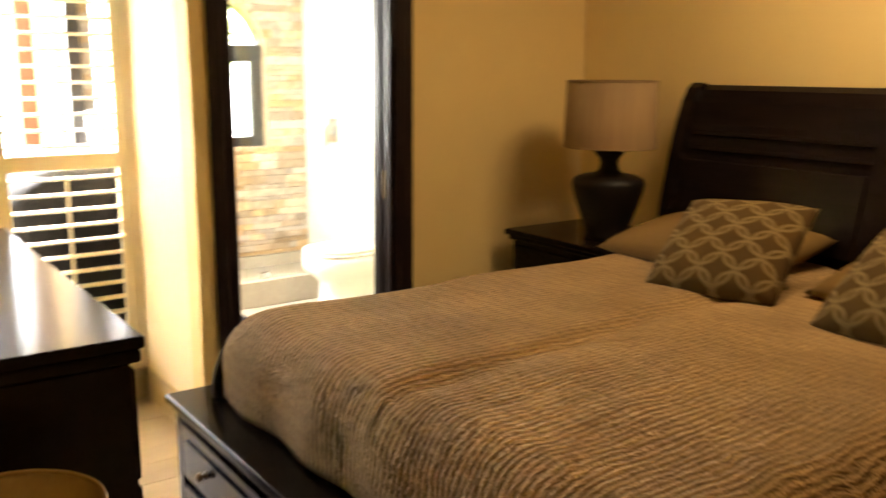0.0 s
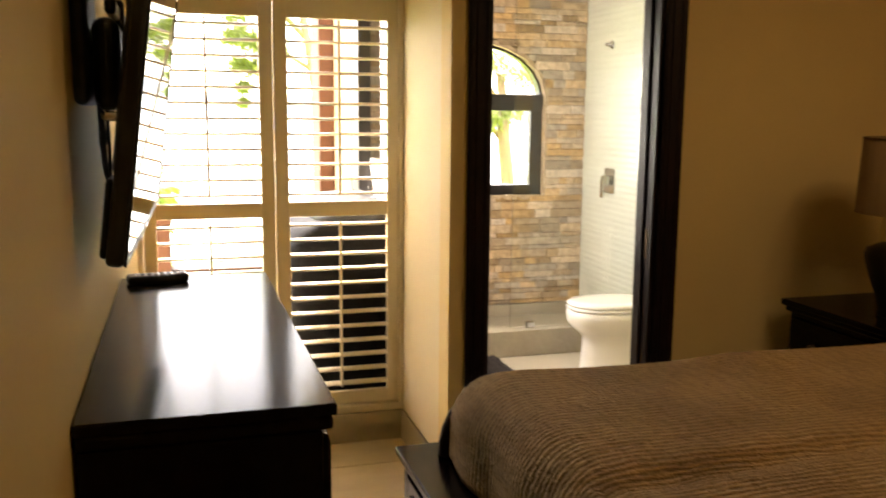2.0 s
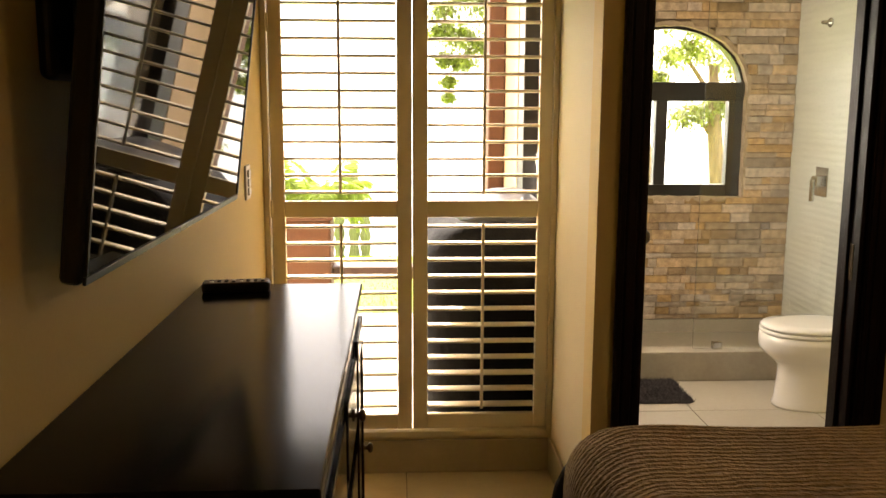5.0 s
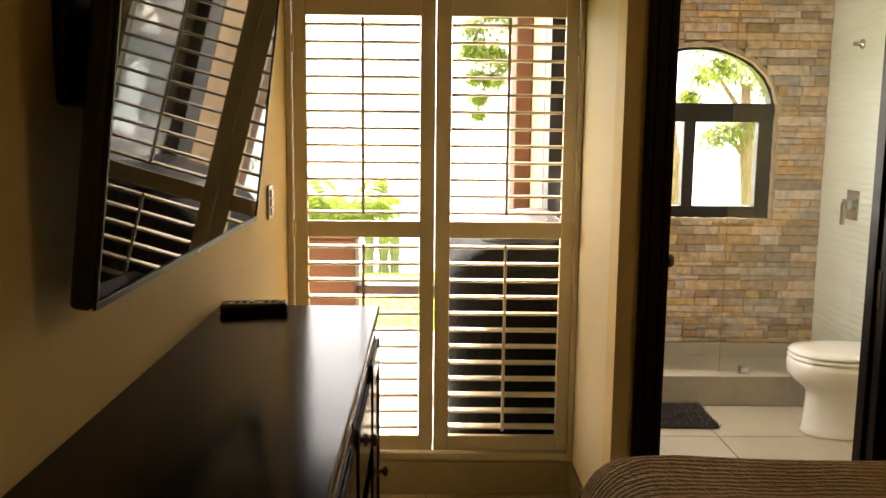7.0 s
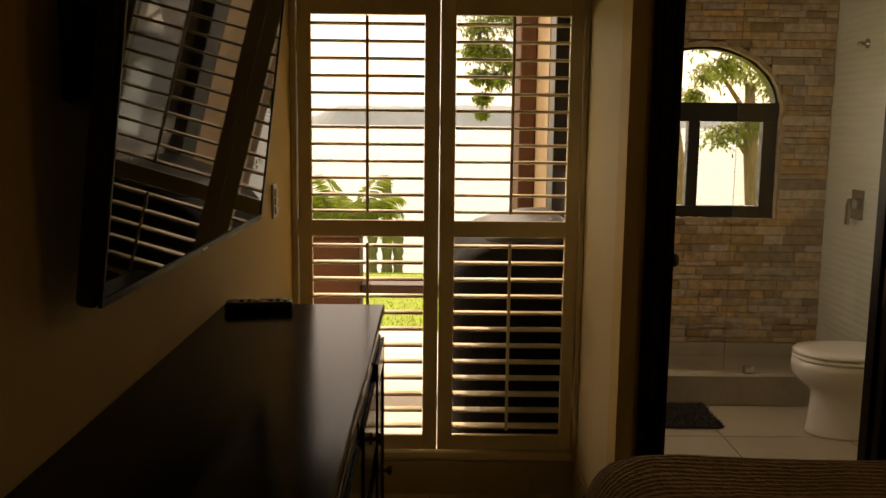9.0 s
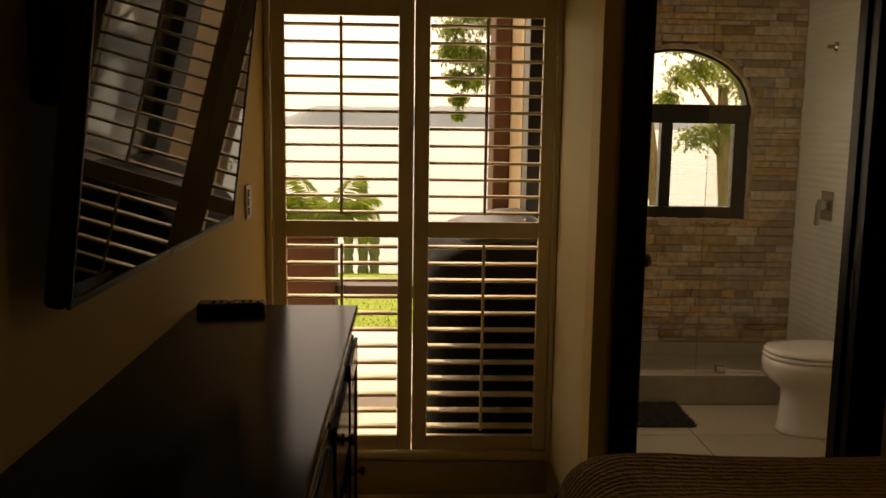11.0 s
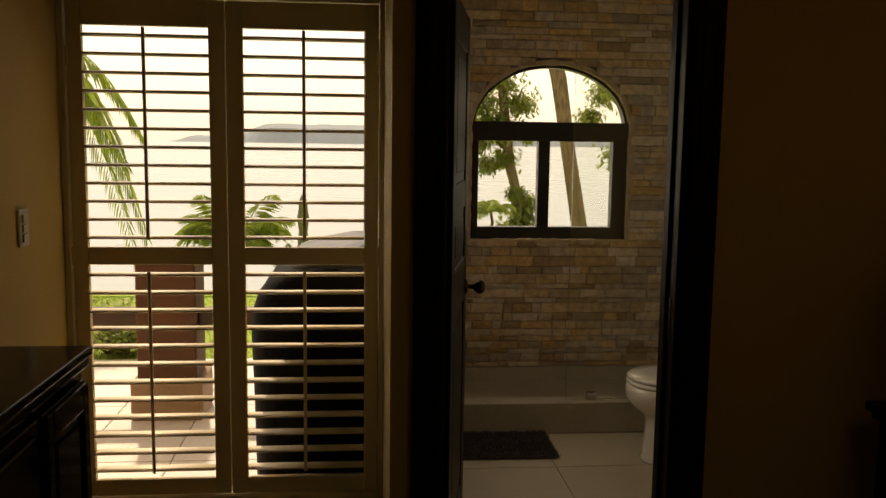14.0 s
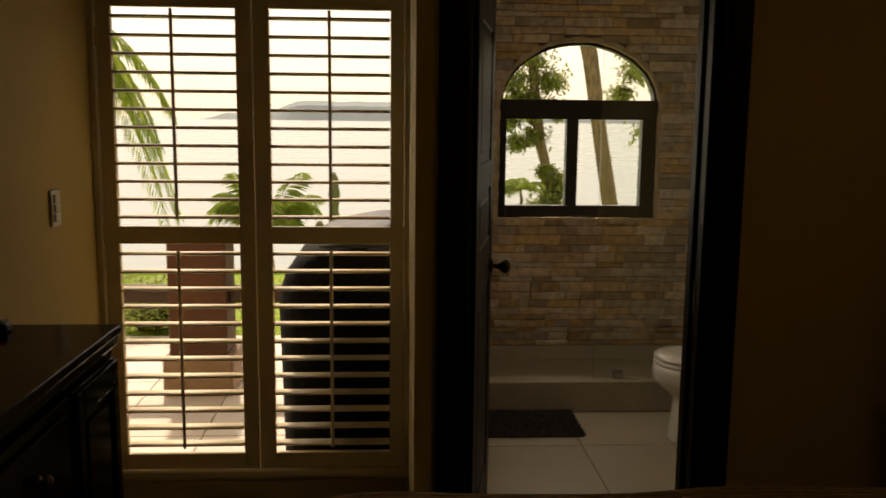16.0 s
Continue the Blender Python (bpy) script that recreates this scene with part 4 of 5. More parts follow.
part("shade", bm, SHADE, lamp, smooth=True)
for z, r in ((0.394, 0.201), (0.671, 0.1915)):
    part("shade_rim", lathe([(r, z), (r + 0.002, z + 0.003), (r, z + 0.007), (r - 0.006, z + 0.007), (r - 0.006, z), (r, z)], (2.80, -1.25, 0.762), 48), SHADE, lamp)
for a in range(3):
    an = radians(120 * a)
    part("spider", tube([(2.80, -1.25, 1.335), (2.80 + 0.186 * math.cos(an), -1.25 + 0.186 * math.sin(an), 1.44)], 0.002, 6), BRASS, lamp)

# rim made up to house the unseen fill lamp over the bed
fixture = thing("bed_fill_rim", (BED_FILL[0], BED_FILL[1], 2.53), "brass rim round an added, unseen fill lamp", "ceiling light")
part("rim", lathe([(0.43, 0.085), (0.44, 0.06), (0.435, 0.035), (0.415, 0.035), (0.415, 0.085)], (BED_FILL[0], BED_FILL[1], 2.53), 40), BRASS, fixture, smooth=True)

# ---- bathroom things ----
TX, TY = 2.335, 0.725    # toilet's front and its middle line


def egg(cx, a_front, a_back, half, z, n=36, power=2.3):
    pts = []
    for k in range(n):
        an = 2 * math.pi * k / n
        c, s = math.cos(an), math.sin(an)
        r = 1 / (abs(c) ** power + abs(s) ** power) ** (1 / power)
        pts.append((cx + (a_front if c < 0 else a_back) * c * r, TY + half * s * r, z))
    return pts


toilet = thing("toilet", (2.65, TY, 0.0), "white ceramic toilet with its lid closed", "toilet")
part("pedestal", loft([egg(2.66, 0.245, 0.24, 0.128, 0.0), egg(2.66, 0.250, 0.24, 0.130, 0.012), egg(2.66, 0.240, 0.24, 0.122, 0.035), egg(2.66, 0.236, 0.24, 0.116, 0.10), egg(2.66, 0.230, 0.24, 0.114, 0.165), egg(2.66, 0.232, 0.25, 0.120, 0.215), egg(2.65, 0.252, 0.25, 0.142, 0.243), egg(2.64, 0.285, 0.26, 0.168, 0.278), egg(2.63, 0.298, 0.26, 0.184, 0.312), egg(2.62, 0.290, 0.26, 0.190, 0.345), egg(2.62, 0.286, 0.26, 0.188, 0.378)]), CERAMIC, toilet, smooth=True)
part("seat", loft([egg(2.62, 0.280, 0.22, 0.184, 0.379), egg(2.62, 0.288, 0.22, 0.192, 0.386), egg(2.62, 0.288, 0.22, 0.192, 0.396), egg(2.62, 0.281, 0.22, 0.186, 0.401)]), CERAMIC, toilet, smooth=True)
part("lid", loft([egg(2.62, 0.278, 0.225, 0.183, 0.4035), egg(2.62, 0.286, 0.225, 0.191, 0.409), egg(2.62, 0.284, 0.225, 0.190, 0.419), egg(2.62, 0.268, 0.215, 0.178, 0.428), egg(2.62, 0.20, 0.17, 0.13, 0.433)]), CERAMIC, toilet, smooth=True)
part("bolt_cap", lathe([(0.014, 0.0), (0.013, 0.010), (0.0, 0.015)], (2.66, TY - 0.13, 0.0), 14), CERAMIC, toilet, smooth=True)
part("tank", box(2.915, TY - 0.17, 0.37, 2.99, TY + 0.17, 0.72, 0.02, segments=3), CERAMIC, toilet)
part("tank_lid", box(2.910, TY - 0.175, 0.7205, 2.995, TY + 0.175, 0.75, 0.010), CERAMIC, toilet)
part("flush_button", lathe([(0.025, 0.0), (0.024, 0.006), (0.0, 0.007)], (2.953, TY, 0.75), 18), CHROME, toilet, "chrome flush button")

# shaggy bath mat: a core and many short tufts
rug = thing("bath_mat", (1.72, 0.92, 0.0), "shaggy charcoal bath mat on the tiles", "bath mat")
part("backing", box(1.45, 0.765, 0.0, 2.01, 1.12, 0.012, 0.004), CHARCOAL, rug)
bm = bmesh.new()
rng = random.Random(5)
for k in range(5200):
    x, y = rng.uniform(1.44, 2.02), rng.uniform(0.757, 1.125)
    dx, dy, h = rng.uniform(-0.012, 0.012), rng.uniform(-0.012, 0.012), rng.uniform(0.016, 0.032)
    w = rng.uniform(0.003, 0.005)
    a = rng.uniform(0, 6.28)
    v = [bm.verts.new((x + w * math.cos(a + q), y + w * math.sin(a + q), 0.008)) for q in (0, 2.1, 4.2)]
    t = bm.verts.new((x + dx, y + dy, h))
    for i in range(3):
        bm.faces.new((v[i], v[(i + 1) % 3], t))
tufts = tagged(part("shag", bm, CHARCOAL, rug), kind="stuff")

screen_ = thing("shower_glass", (2.56, 1.19, 0.166), "frameless clear glass shower panel on the curb", "shower screen")
g = part("panel", box(2.145, 1.186, 0.168, 2.998, 1.194, 2.22, 0.001), GLASS, screen_)
g.visible_shadow = False
part("clip", box(2.255, 1.170, 0.166, 2.305, 1.210, 0.205, 0.003), CHROME, screen_, "small chrome glass clip")
part("clip", box(2.86, 1.170, 0.166, 2.91, 1.210, 0.205, 0.003), CHROME, screen_, "small chrome glass clip")
valve = thing("shower_valve", (BX1, 1.576, 0.98), "square chrome shower valve with a lever", "shower valve")
part("plate", box(BX1 - 0.010, 1.500, 0.975, BX1 - 0.001, 1.640, 1.145, 0.003), CHROME, valve)
part("body", box(BX1 - 0.055, 1.535, 1.035, BX1 - 0.010, 1.600, 1.095, 0.006), CHROME, valve)
part("lever", box(BX1 - 0.070, 1.548, 0.945, BX1 - 0.052, 1.585, 1.075, 0.005), CHROME, valve)
bm = lathe([(0.028, 0.0), (0.026, 0.008), (0.012, 0.012), (0.011, 0.05), (0.008, 0.055)], (0, 0, 0), 18)
bmesh.ops.transform(bm, matrix=Matrix.Translation((BX1 - 0.001, 1.60, 1.97)) @ Matrix.Rotation(radians(-90), 4, "Y"), verts=bm.verts)
part("arm_stub", bm, CHROME, valve, smooth=True)

# ---- outside ----
TZ = -0.12      # terrace level
bm = bmesh.new()
nx, ny = 60, 60
grid = {}
rng = random.Random(3)
xs = [-400 + 800 * i / nx for i in range(nx + 1)]
ysl = [3.3, 4.2, 5.2, 6.0, 7.0, 8.5, 11, 15, 20, 26, 32, 38, 44, 60]
for i, x in enumerate(xs):
    for j, y in enumerate(ysl):
        z = TZ - 0.02 if y <= 6.0 else TZ - 0.02 - 0.172 * (y - 6.0)
        grid[i, j] = bm.verts.new((x, y, z))
for i in range(nx):
    for j in range(len(ysl) - 1):
        bm.faces.new((grid[i, j], grid[i + 1, j], grid[i + 1, j + 1], grid[i, j + 1]))
structure("ground", bm, LAWN, "bright green lawn that slopes to the shore", "lawn")
bm = bmesh.new()
bmesh.ops.create_grid(bm, x_segments=1, y_segments=1, size=6000)
bmesh.ops.translate(bm, vec=(0, 6042, -6.3), verts=bm.verts)
structure("water", bm, SEA, "pale glittering sea out to the horizon", "sea")
structure("terrace", box(-12, 0.14, TZ - 0.2, 1.18, 3.3, TZ - 0.006), GROUT, "cream stone paved terrace", "terrace")
structure("terrace_side", box(1.18, 2.2, TZ - 0.2, 12, 3.3, TZ - 0.006), GROUT, "cream stone paved terrace beside the bathroom", "terrace")
structure("wall_outside", box(-8, 0.0, TZ, -0.15, 0.14, ZC + 0.12), STUCCO, "cream stucco outside wall of the house")
structure("wall_outside_right", box(BX1 + 0.14, 1.9, TZ, 10, 2.2, ZC + 0.12), STUCCO, "cream stucco outside wall beyond the bathroom")

# unseen overhangs, added and sized to block sun from shutters and arched window
structure("added_eave_bedroom", box(-8, 0.14, ZC + 0.121, 1.07, 1.02, ZC + 0.25), STUCCO, "unseen stucco overhang added to shade the shuttered window", "eave")
structure("added_eave_bathroom", box(1.075, 0.14, ZC + 0.121, 10, 3.28, ZC + 0.25), STUCCO, "unseen stucco overhang added to keep sun out of the bathroom", "eave")

# far hills, with the distance haze painted into their colour
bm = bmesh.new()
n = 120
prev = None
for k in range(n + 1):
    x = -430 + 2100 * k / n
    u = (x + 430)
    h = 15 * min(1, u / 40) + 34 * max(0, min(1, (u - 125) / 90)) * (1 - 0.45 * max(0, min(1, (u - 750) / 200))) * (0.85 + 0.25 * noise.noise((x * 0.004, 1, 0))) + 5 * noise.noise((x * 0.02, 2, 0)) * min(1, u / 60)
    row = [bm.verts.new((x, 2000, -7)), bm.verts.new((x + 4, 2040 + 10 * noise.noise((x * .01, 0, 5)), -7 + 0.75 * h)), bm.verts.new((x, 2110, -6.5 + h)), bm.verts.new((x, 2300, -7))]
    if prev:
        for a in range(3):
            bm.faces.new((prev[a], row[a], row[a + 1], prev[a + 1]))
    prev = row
structure("backdrop", bm, HILL, "headland across the water, haze painted into its blue-grey colour", "hills")

# terrace pillar and rail
pillar = thing("terrace_pillar", (-0.06, 2.0, TZ), "low terracotta painted terrace pillar on a tan plaster base", "pillar")
part("base", box(-0.265, 1.815, TZ, 0.145, 2.185, 0.115, 0.014), PILLARBASE, pillar)
part("shaft", box(-0.230, 1.85, 0.1155, 0.110, 2.15, 0.80, 0.012), TERRACOTTA, pillar)
part("cap", box(-0.245, 1.835, 0.8005, 0.125, 2.165, 0.845, 0.012), TERRACOTTA, pillar)
for x0, x1 in ((0.111, 1.057), (-3.2, -0.231)):
    rail = thing("terrace_rail", ((x0 + x1) / 2, 2.0, TZ), "dark stained wooden rail between terrace pillars", "rail", "terrace rails")
    part("beam", box(x0, 1.91, 0.425, x1, 2.09, 0.505, 0.008), BEAM, rail)
    part("post", box((x0 + x1) / 2 + 0.30, 1.965, TZ, (x0 + x1) / 2 + 0.37, 2.035, 0.4245, 0.006), BEAM, rail)

post = thing("corner_post", (1.10, 2.07, TZ), "tall terracotta painted post at the bathroom corner", "post")
part("shaft", box(1.078, 1.99, TZ, 1.178, 2.33, 2.74, 0.010), TERRACOTTA, post)

# covered barbecue
grill = thing("covered_grill", (0.9, 0.75, TZ), "large barbecue under a black fabric cover", "barbecue")


def cover_ring(z, gx0, gx1, gy0, gy1, n=48, power=6.0, crease=0.0, seed=0):
    cx, cy, hx, hy = (gx0 + gx1) / 2, (gy0 + gy1) / 2, (gx1 - gx0) / 2, (gy1 - gy0) / 2
    pts = []
    for k in range(n):
        a = 2 * math.pi * k / n
        c, s = math.cos(a), math.sin(a)
        r = 1 / (abs(c) ** power + abs(s) ** power) ** (1 / power)
        w = 1 + crease * noise.noise((3 * c, 3 * s, z * 2.5 + seed))
        pts.append((cx + hx * c * r * w, cy + hy * s * r * w, z + crease * 0.25 * noise.noise((4 * c, 4 * s, 9 + seed))))
    return pts


levels = [(TZ + 0.02, 0.635, 1.165, 0.140, 1.300), (0.15, 0.625, 1.168, 0.130, 1.310), (0.45, 0.62, 1.165, 0.140, 1.300), (0.74, 0.612, 1.16, 0.150, 1.280), (0.82, 0.62, 1.158, 0.155, 1.275), (0.885, 0.64, 1.155, 0.160, 1.260), (0.955, 0.69, 1.155, 0.170, 1.240), (1.01, 0.765, 1.152, 0.190, 1.210), (1.045, 0.86, 1.15, 0.220, 1.160), (1.07, 0.98, 1.15, 0.280, 1.080), (1.085, 1.06, 1.14, 0.430, 0.950)]
part("cover", loft([cover_ring(z, a, b, c, d, crease=0.03) for z, a, b, c, d in levels[:-3]]), COVER, grill, smooth=True)
part("lid_top", loft([cover_ring(z, a, b, c, d, crease=0.03) for z, a, b, c, d in levels[-4:]]), COVERTOP, grill, "shiny dark lid top that mirrors the sky", smooth=True)
part("hem", loft([cover_ring(z, 0.632, 1.172, 0.132, 1.308, crease=0.03) for z in (TZ + 0.02, TZ + 0.05)]), COVER, grill)
for y in (0.3, 1.15):
    part("caster", lathe([(0.02, 0.0), (0.035, 0.01), (0.035, 0.03), (0.02, 0.04)], (0.72, y, TZ), 14), BLACK, grill)


# ---- plants ----
def leaf_card(bm, at, way, up, length, width, droop=0.2):
    """One leaf blade of two folded quads."""
    side = way.cross(up)
    if side.length < 1e-5:
        side = way.orthogonal()
    side.normalize()
    mid = at + way * length * 0.5 - Vector((0, 0, droop * length * 0.2))
    tip = at + way * length - Vector((0, 0, droop * length))
    a, m1, m2, t = bm.verts.new(at), bm.verts.new(mid + side * width / 2), bm.verts.new(mid - side * width / 2), bm.verts.new(tip)
    bm.faces.new((a, m1, t))
    bm.faces.new((a, t, m2))


def frond(bm, spine, start, end, leaflet, width, count, rng):
    """Leaflets hanging in two rows along a frond's spine."""
    pts = [Vector(p) for p in spine]
    n = len(pts) - 1
    for k in range(count):
        u = start + (end - start) * k / (count - 1)
        f = u * n
        i = min(int(f), n - 1)
        p = pts[i].lerp(pts[i + 1], f - i)
        d = (pts[i + 1] - pts[i]).normalized()
        s = d.cross(Vector((0, 0, 1)))
        s = s.normalized() if s.length > 1e-4 else Vector((1, 0, 0))
        ln = leaflet * (0.45 + 0.55 * math.sin(math.pi * min(1, 0.15 + 0.85 * u))) * rng.uniform(0.85, 1.1)
        for sg in (1, -1):
            way = (s * sg + d * 0.75 - Vector((0, 0, rng.uniform(0.15, 0.5)))).normalized()
            leaf_card(bm, p, way, Vector((0, 0, 1)), ln, width, rng.uniform(0.15, 0.5))


def arc(origin_, azimuth, rise, length, sag, n=9):
    p, out = Vector(origin_), []
    h = Vector((math.cos(azimuth), math.sin(azimuth), 0))
    for k in range(n + 1):
        u = k / n
        out.append(p + h * length * u * (1 - 0.18 * u) + Vector((0, 0, rise * u - sag * u * u)))
    return out


def palm(name, base, crown, label, fronds, length, leaflet, rise, sag, seed, r=0.10, azimuths=None, width=0.03):
    rng = random.Random(seed)
    t = thing(name, base, label, "palm tree")
    b, c = Vector(base), Vector(crown)
    pts = [b.lerp(c, k / 8) + Vector((0.04 * math.sin(k), 0.03 * math.cos(1.7 * k), 0)) * (1 if 0 < k < 8 else 0) for k in range(9)]
    part("trunk", tube(pts, [r * (1 - 0.35 * k / 8) for k in range(9)], 12), BARK, t, smooth=True)
    spines, leaves = bmesh.new(), bmesh.new()
    for k in range(fronds):
        az = azimuths[k] if azimuths else 2 * math.pi * k / fronds + rng.uniform(-0.25, 0.25)
        sp = arc(c, az, rise * rng.uniform(0.6, 1.3), length * rng.uniform(0.85, 1.1), sag * rng.uniform(0.7, 1.3))
        tube(sp, [0.012 * (1 - 0.8 * i / 9) for i in range(10)], 5, spines)
        frond(leaves, sp, 0.12, 0.99, leaflet, width, 44 if length < 1 else 60, rng)
    tagged(part("frond_stem", spines, PALM, t), kind="stuff")
    part("crown", leaves, PALM, t)
    return t


palm("garden_palm", (-0.55, 8.2, -0.52), (-0.55, 8.2, 0.12), "small bushy garden palm with bright arching fronds", 26, 0.80, 0.30, 1.0, 0.62, 11, r=0.07, width=0.012)
palm("coconut_palm", (-3.6, 6.4, -0.24), (-2.75, 6.0, 2.45), "tall coconut palm with long hanging fronds", 12, 1.95, 0.42, 0.85, 2.5, 12, r=0.12, azimuths=[0.0, 0.3, -0.35, 0.75, -0.9, 1.5, 2.4, 3.1, 3.9, 4.6, 0.12, -0.15], width=0.020)
palm("young_palm", (2.47, 6.4, -0.2), (2.50, 6.4, 0.74), "young slender palm with feathery fronds", 9, 0.32, 0.12, 0.30, 0.22, 13, r=0.025, width=0.007)


def tree(name, label, trunk, radii, limbs, clumps, seed, leaf=0.09, per=120):
    """A tapered trunk, limbs, and a crown of many small leaves set in clumps round the given places."""
    rng = random.Random(seed)
    t = thing(name, trunk[0], label, "tree")
    bm = tube(trunk, radii, 14)
    for v in bm.verts:
        v.co += Vector((noise.noise(v.co * 5), noise.noise(v.co * 5 + Vector((7, 0, 0))), 0)) * 0.03
    part("trunk", bm, BARK, t, smooth=True)
    for points, r in limbs:
        part("limb", tube(points, [r * (1 - 0.75 * i / (len(points) - 1)) for i in range(len(points))], 8), BARK, t, smooth=True)
    leaves, twigs = bmesh.new(), bmesh.new()
    for (x, y, z), size in clumps:
        c = Vector((x, y, z))
        for k in range(6):
            e = c + Vector((rng.gauss(0, size * 0.5), rng.gauss(0, size * 0.5), rng.gauss(-0.1, size * 0.4)))
            tube([c, c.lerp(e, 0.6) + Vector((0, 0, 0.05)), e], [0.010, 0.007, 0.003], 4, twigs)
        for k in range(per):
            p = c + Vector((rng.gauss(0, size * 0.48), rng.gauss(0, size * 0.48), rng.gauss(0, size * 0.36)))
            way = Vector((rng.uniform(-1, 1), rng.uniform(-1, 1), rng.uniform(-0.9, 0.3))).normalized()
            for q in range(3):
                w = (way + Vector((rng.uniform(-0.7, 0.7), rng.uniform(-0.7, 0.7), rng.uniform(-0.5, 0.3)))).normalized()
                leaf_card(leaves, p + way * 0.03 * q, w, Vector((0, 0, 1)), leaf * rng.uniform(0.7, 1.3), leaf * 0.45, 0.25)
    tagged(part("twig", twigs, BARK, t), kind="stuff")
    part("crown", leaves, LEAF, t)
    return t


tree("leaning_tree", "tall shade tree with a pale leaning trunk", [(4.58, 9.99, -0.86), (4.43, 9.99, 0.11), (4.22, 9.99, 1.36), (4.03, 9.99, 2.47), (3.72, 9.99, 3.58), (3.33, 9.97, 4.70)], [0.140, 0.124, 0.118, 0.112, 0.098, 0.07],
     [([(3.72, 9.99, 3.44), (3.19, 9.90, 4.14), (2.78, 9.90, 4.70)], 0.069), ([(3.82, 9.99, 3.03), (4.45, 9.90, 3.24), (5.07, 9.90, 2.89)], 0.056), ([(3.40, 9.97, 4.56), (2.64, 10.04, 5.25)], 0.056)],
     [((4.61, 9.90, 2.82), 0.31), ((4.93, 9.90, 2.40), 0.31), ((5.07, 9.90, 2.96), 0.42), ((4.45, 9.90, 3.24), 0.35), ((2.92, 10.04, 5.11), 0.69), ((3.75, 9.90, 4.97), 0.69)], 21, leaf=0.095, per=170)
tree("slope_tree", "leafy tree on the slope with hanging yellow-green branches", [(3.87, 20.5, -2.7), (3.85, 20.5, -0.5), (3.80, 20.5, 2.0), (3.5, 20.5, 4.0), (3.1, 20.5, 5.6)], [0.16, 0.14, 0.12, 0.10, 0.06],
     [([(3.6, 20.5, 3.4), (2.7, 20.4, 4.3), (2.0, 20.3, 4.2), (1.65, 20.3, 3.6)], 0.08), ([(3.72, 20.5, 2.6), (2.7, 20.4, 3.2), (2.1, 20.3, 2.7), (1.85, 20.3, 2.1)], 0.06), ([(3.1, 20.5, 4.6), (3.6, 20.6, 5.3)], 0.06)],
     [((1.60, 20.3, 3.45), 0.30), ((1.72, 20.4, 4.0), 0.42), ((1.95, 20.2, 3.4), 0.45), ((1.78, 20.3, 2.75), 0.26), ((1.88, 20.3, 2.15), 0.20), ((1.86, 20.3, 1.75), 0.12), ((2.25, 20.3, 2.65), 0.34), ((2.35, 20.4, 3.3), 0.5), ((2.15, 20.3, 4.5), 0.5), ((2.7, 20.4, 4.2), 0.55), ((2.75, 20.4, 3.1), 0.4), ((3.1, 20.5, 5.0), 0.6), ((2.5, 20.4, 5.3), 0.6)], 27, leaf=0.10, per=430)
tree("shore_tree", "leafy shore tree with a slim trunk", [(3.56, 10.7, -0.95), (3.50, 10.7, 0.2), (3.55, 10.7, 0.7), (3.42, 10.7, 1.2), (3.30, 10.7, 2.2), (3.2, 10.7, 3.0)], [0.10, 0.085, 0.085, 0.08, 0.065, 0.04],
     [([(3.38, 10.7, 1.4), (3.05, 10.7, 1.65), (2.85, 10.7, 1.5)], 0.04), ([(3.34, 10.7, 1.6), (3.65, 10.7, 1.85)], 0.04)],
     [((3.25, 10.7, 2.45), 0.38), ((3.0, 10.7, 2.1), 0.30), ((3.55, 10.7, 2.15), 0.30), ((2.9, 10.7, 1.55), 0.22), ((3.65, 10.7, 1.7), 0.20), ((3.1, 10.7, 2.9), 0.4), ((3.05, 10.6, 1.2), 0.15), ((3.3, 10.6, 1.75), 0.26), ((3.35, 10.7, 1.3), 0.18), ((3.12, 10.6, 1.85), 0.25), ((3.65, 10.6, 0.35), 0.2), ((3.72, 10.6, 0.60), 0.16), ((3.52, 10.6, 0.75), 0.10), ((3.60, 10.6, 0.15), 0.2), ((3.4, 10.6, 0.1), 0.25)], 22, leaf=0.075, per=300)
tree("garden_tree", "shady garden tree with hanging leafy branches", [(6.05, 11.5, -1.1), (6.02, 11.5, 0.2), (5.92, 11.5, 1.2), (5.85, 11.5, 2.2)], [0.16, 0.14, 0.12, 0.07],
     [([(5.95, 11.5, 0.9), (5.6, 11.5, 1.4), (5.35, 11.5, 1.5)], 0.05), ([(5.9, 11.5, 1.6), (5.4, 11.5, 2.3), (5.1, 11.5, 2.4)], 0.05)],
     [((5.4, 11.5, 1.35), 0.28), ((5.75, 11.5, 1.45), 0.30), ((6.1, 11.5, 1.55), 0.32), ((5.1, 11.5, 2.35), 0.30), ((5.85, 11.5, 2.4), 0.42), ((6.3, 11.5, 2.2), 0.38), ((4.9, 11.5, 2.0), 0.18)], 23, leaf=0.08, per=220)

cactus = thing("cactus", (-1.45, 35.5, -5.3), "tall ribbed columnar cactus on the slope", "cactus")
for dx, top, r in ((0.0, -0.85, 0.20), (-0.65, -3.0, 0.20), (0.5, -3.2, 0.2)):
    bm = bmesh.new()
    rings = []
    for k in range(15):
        u = k / 14
        z = -5.4 + (top + 5.4) * u
        rr = r * (1 - max(0, (u - 0.9) / 0.1) ** 2 * 0.8) * (1 + 0.17 * math.sin(k * 1.9))
        rings.append([(-1.45 + dx + rr * (1 + 0.12 * math.cos(10 * a)) * math.cos(a), 35.5 + rr * (1 + 0.12 * math.cos(10 * a)) * math.sin(a), z) for a in (2 * math.pi * q / 40 for q in range(40))])
    part("column", loft(rings, bm), CACTUS, cactus, smooth=True)

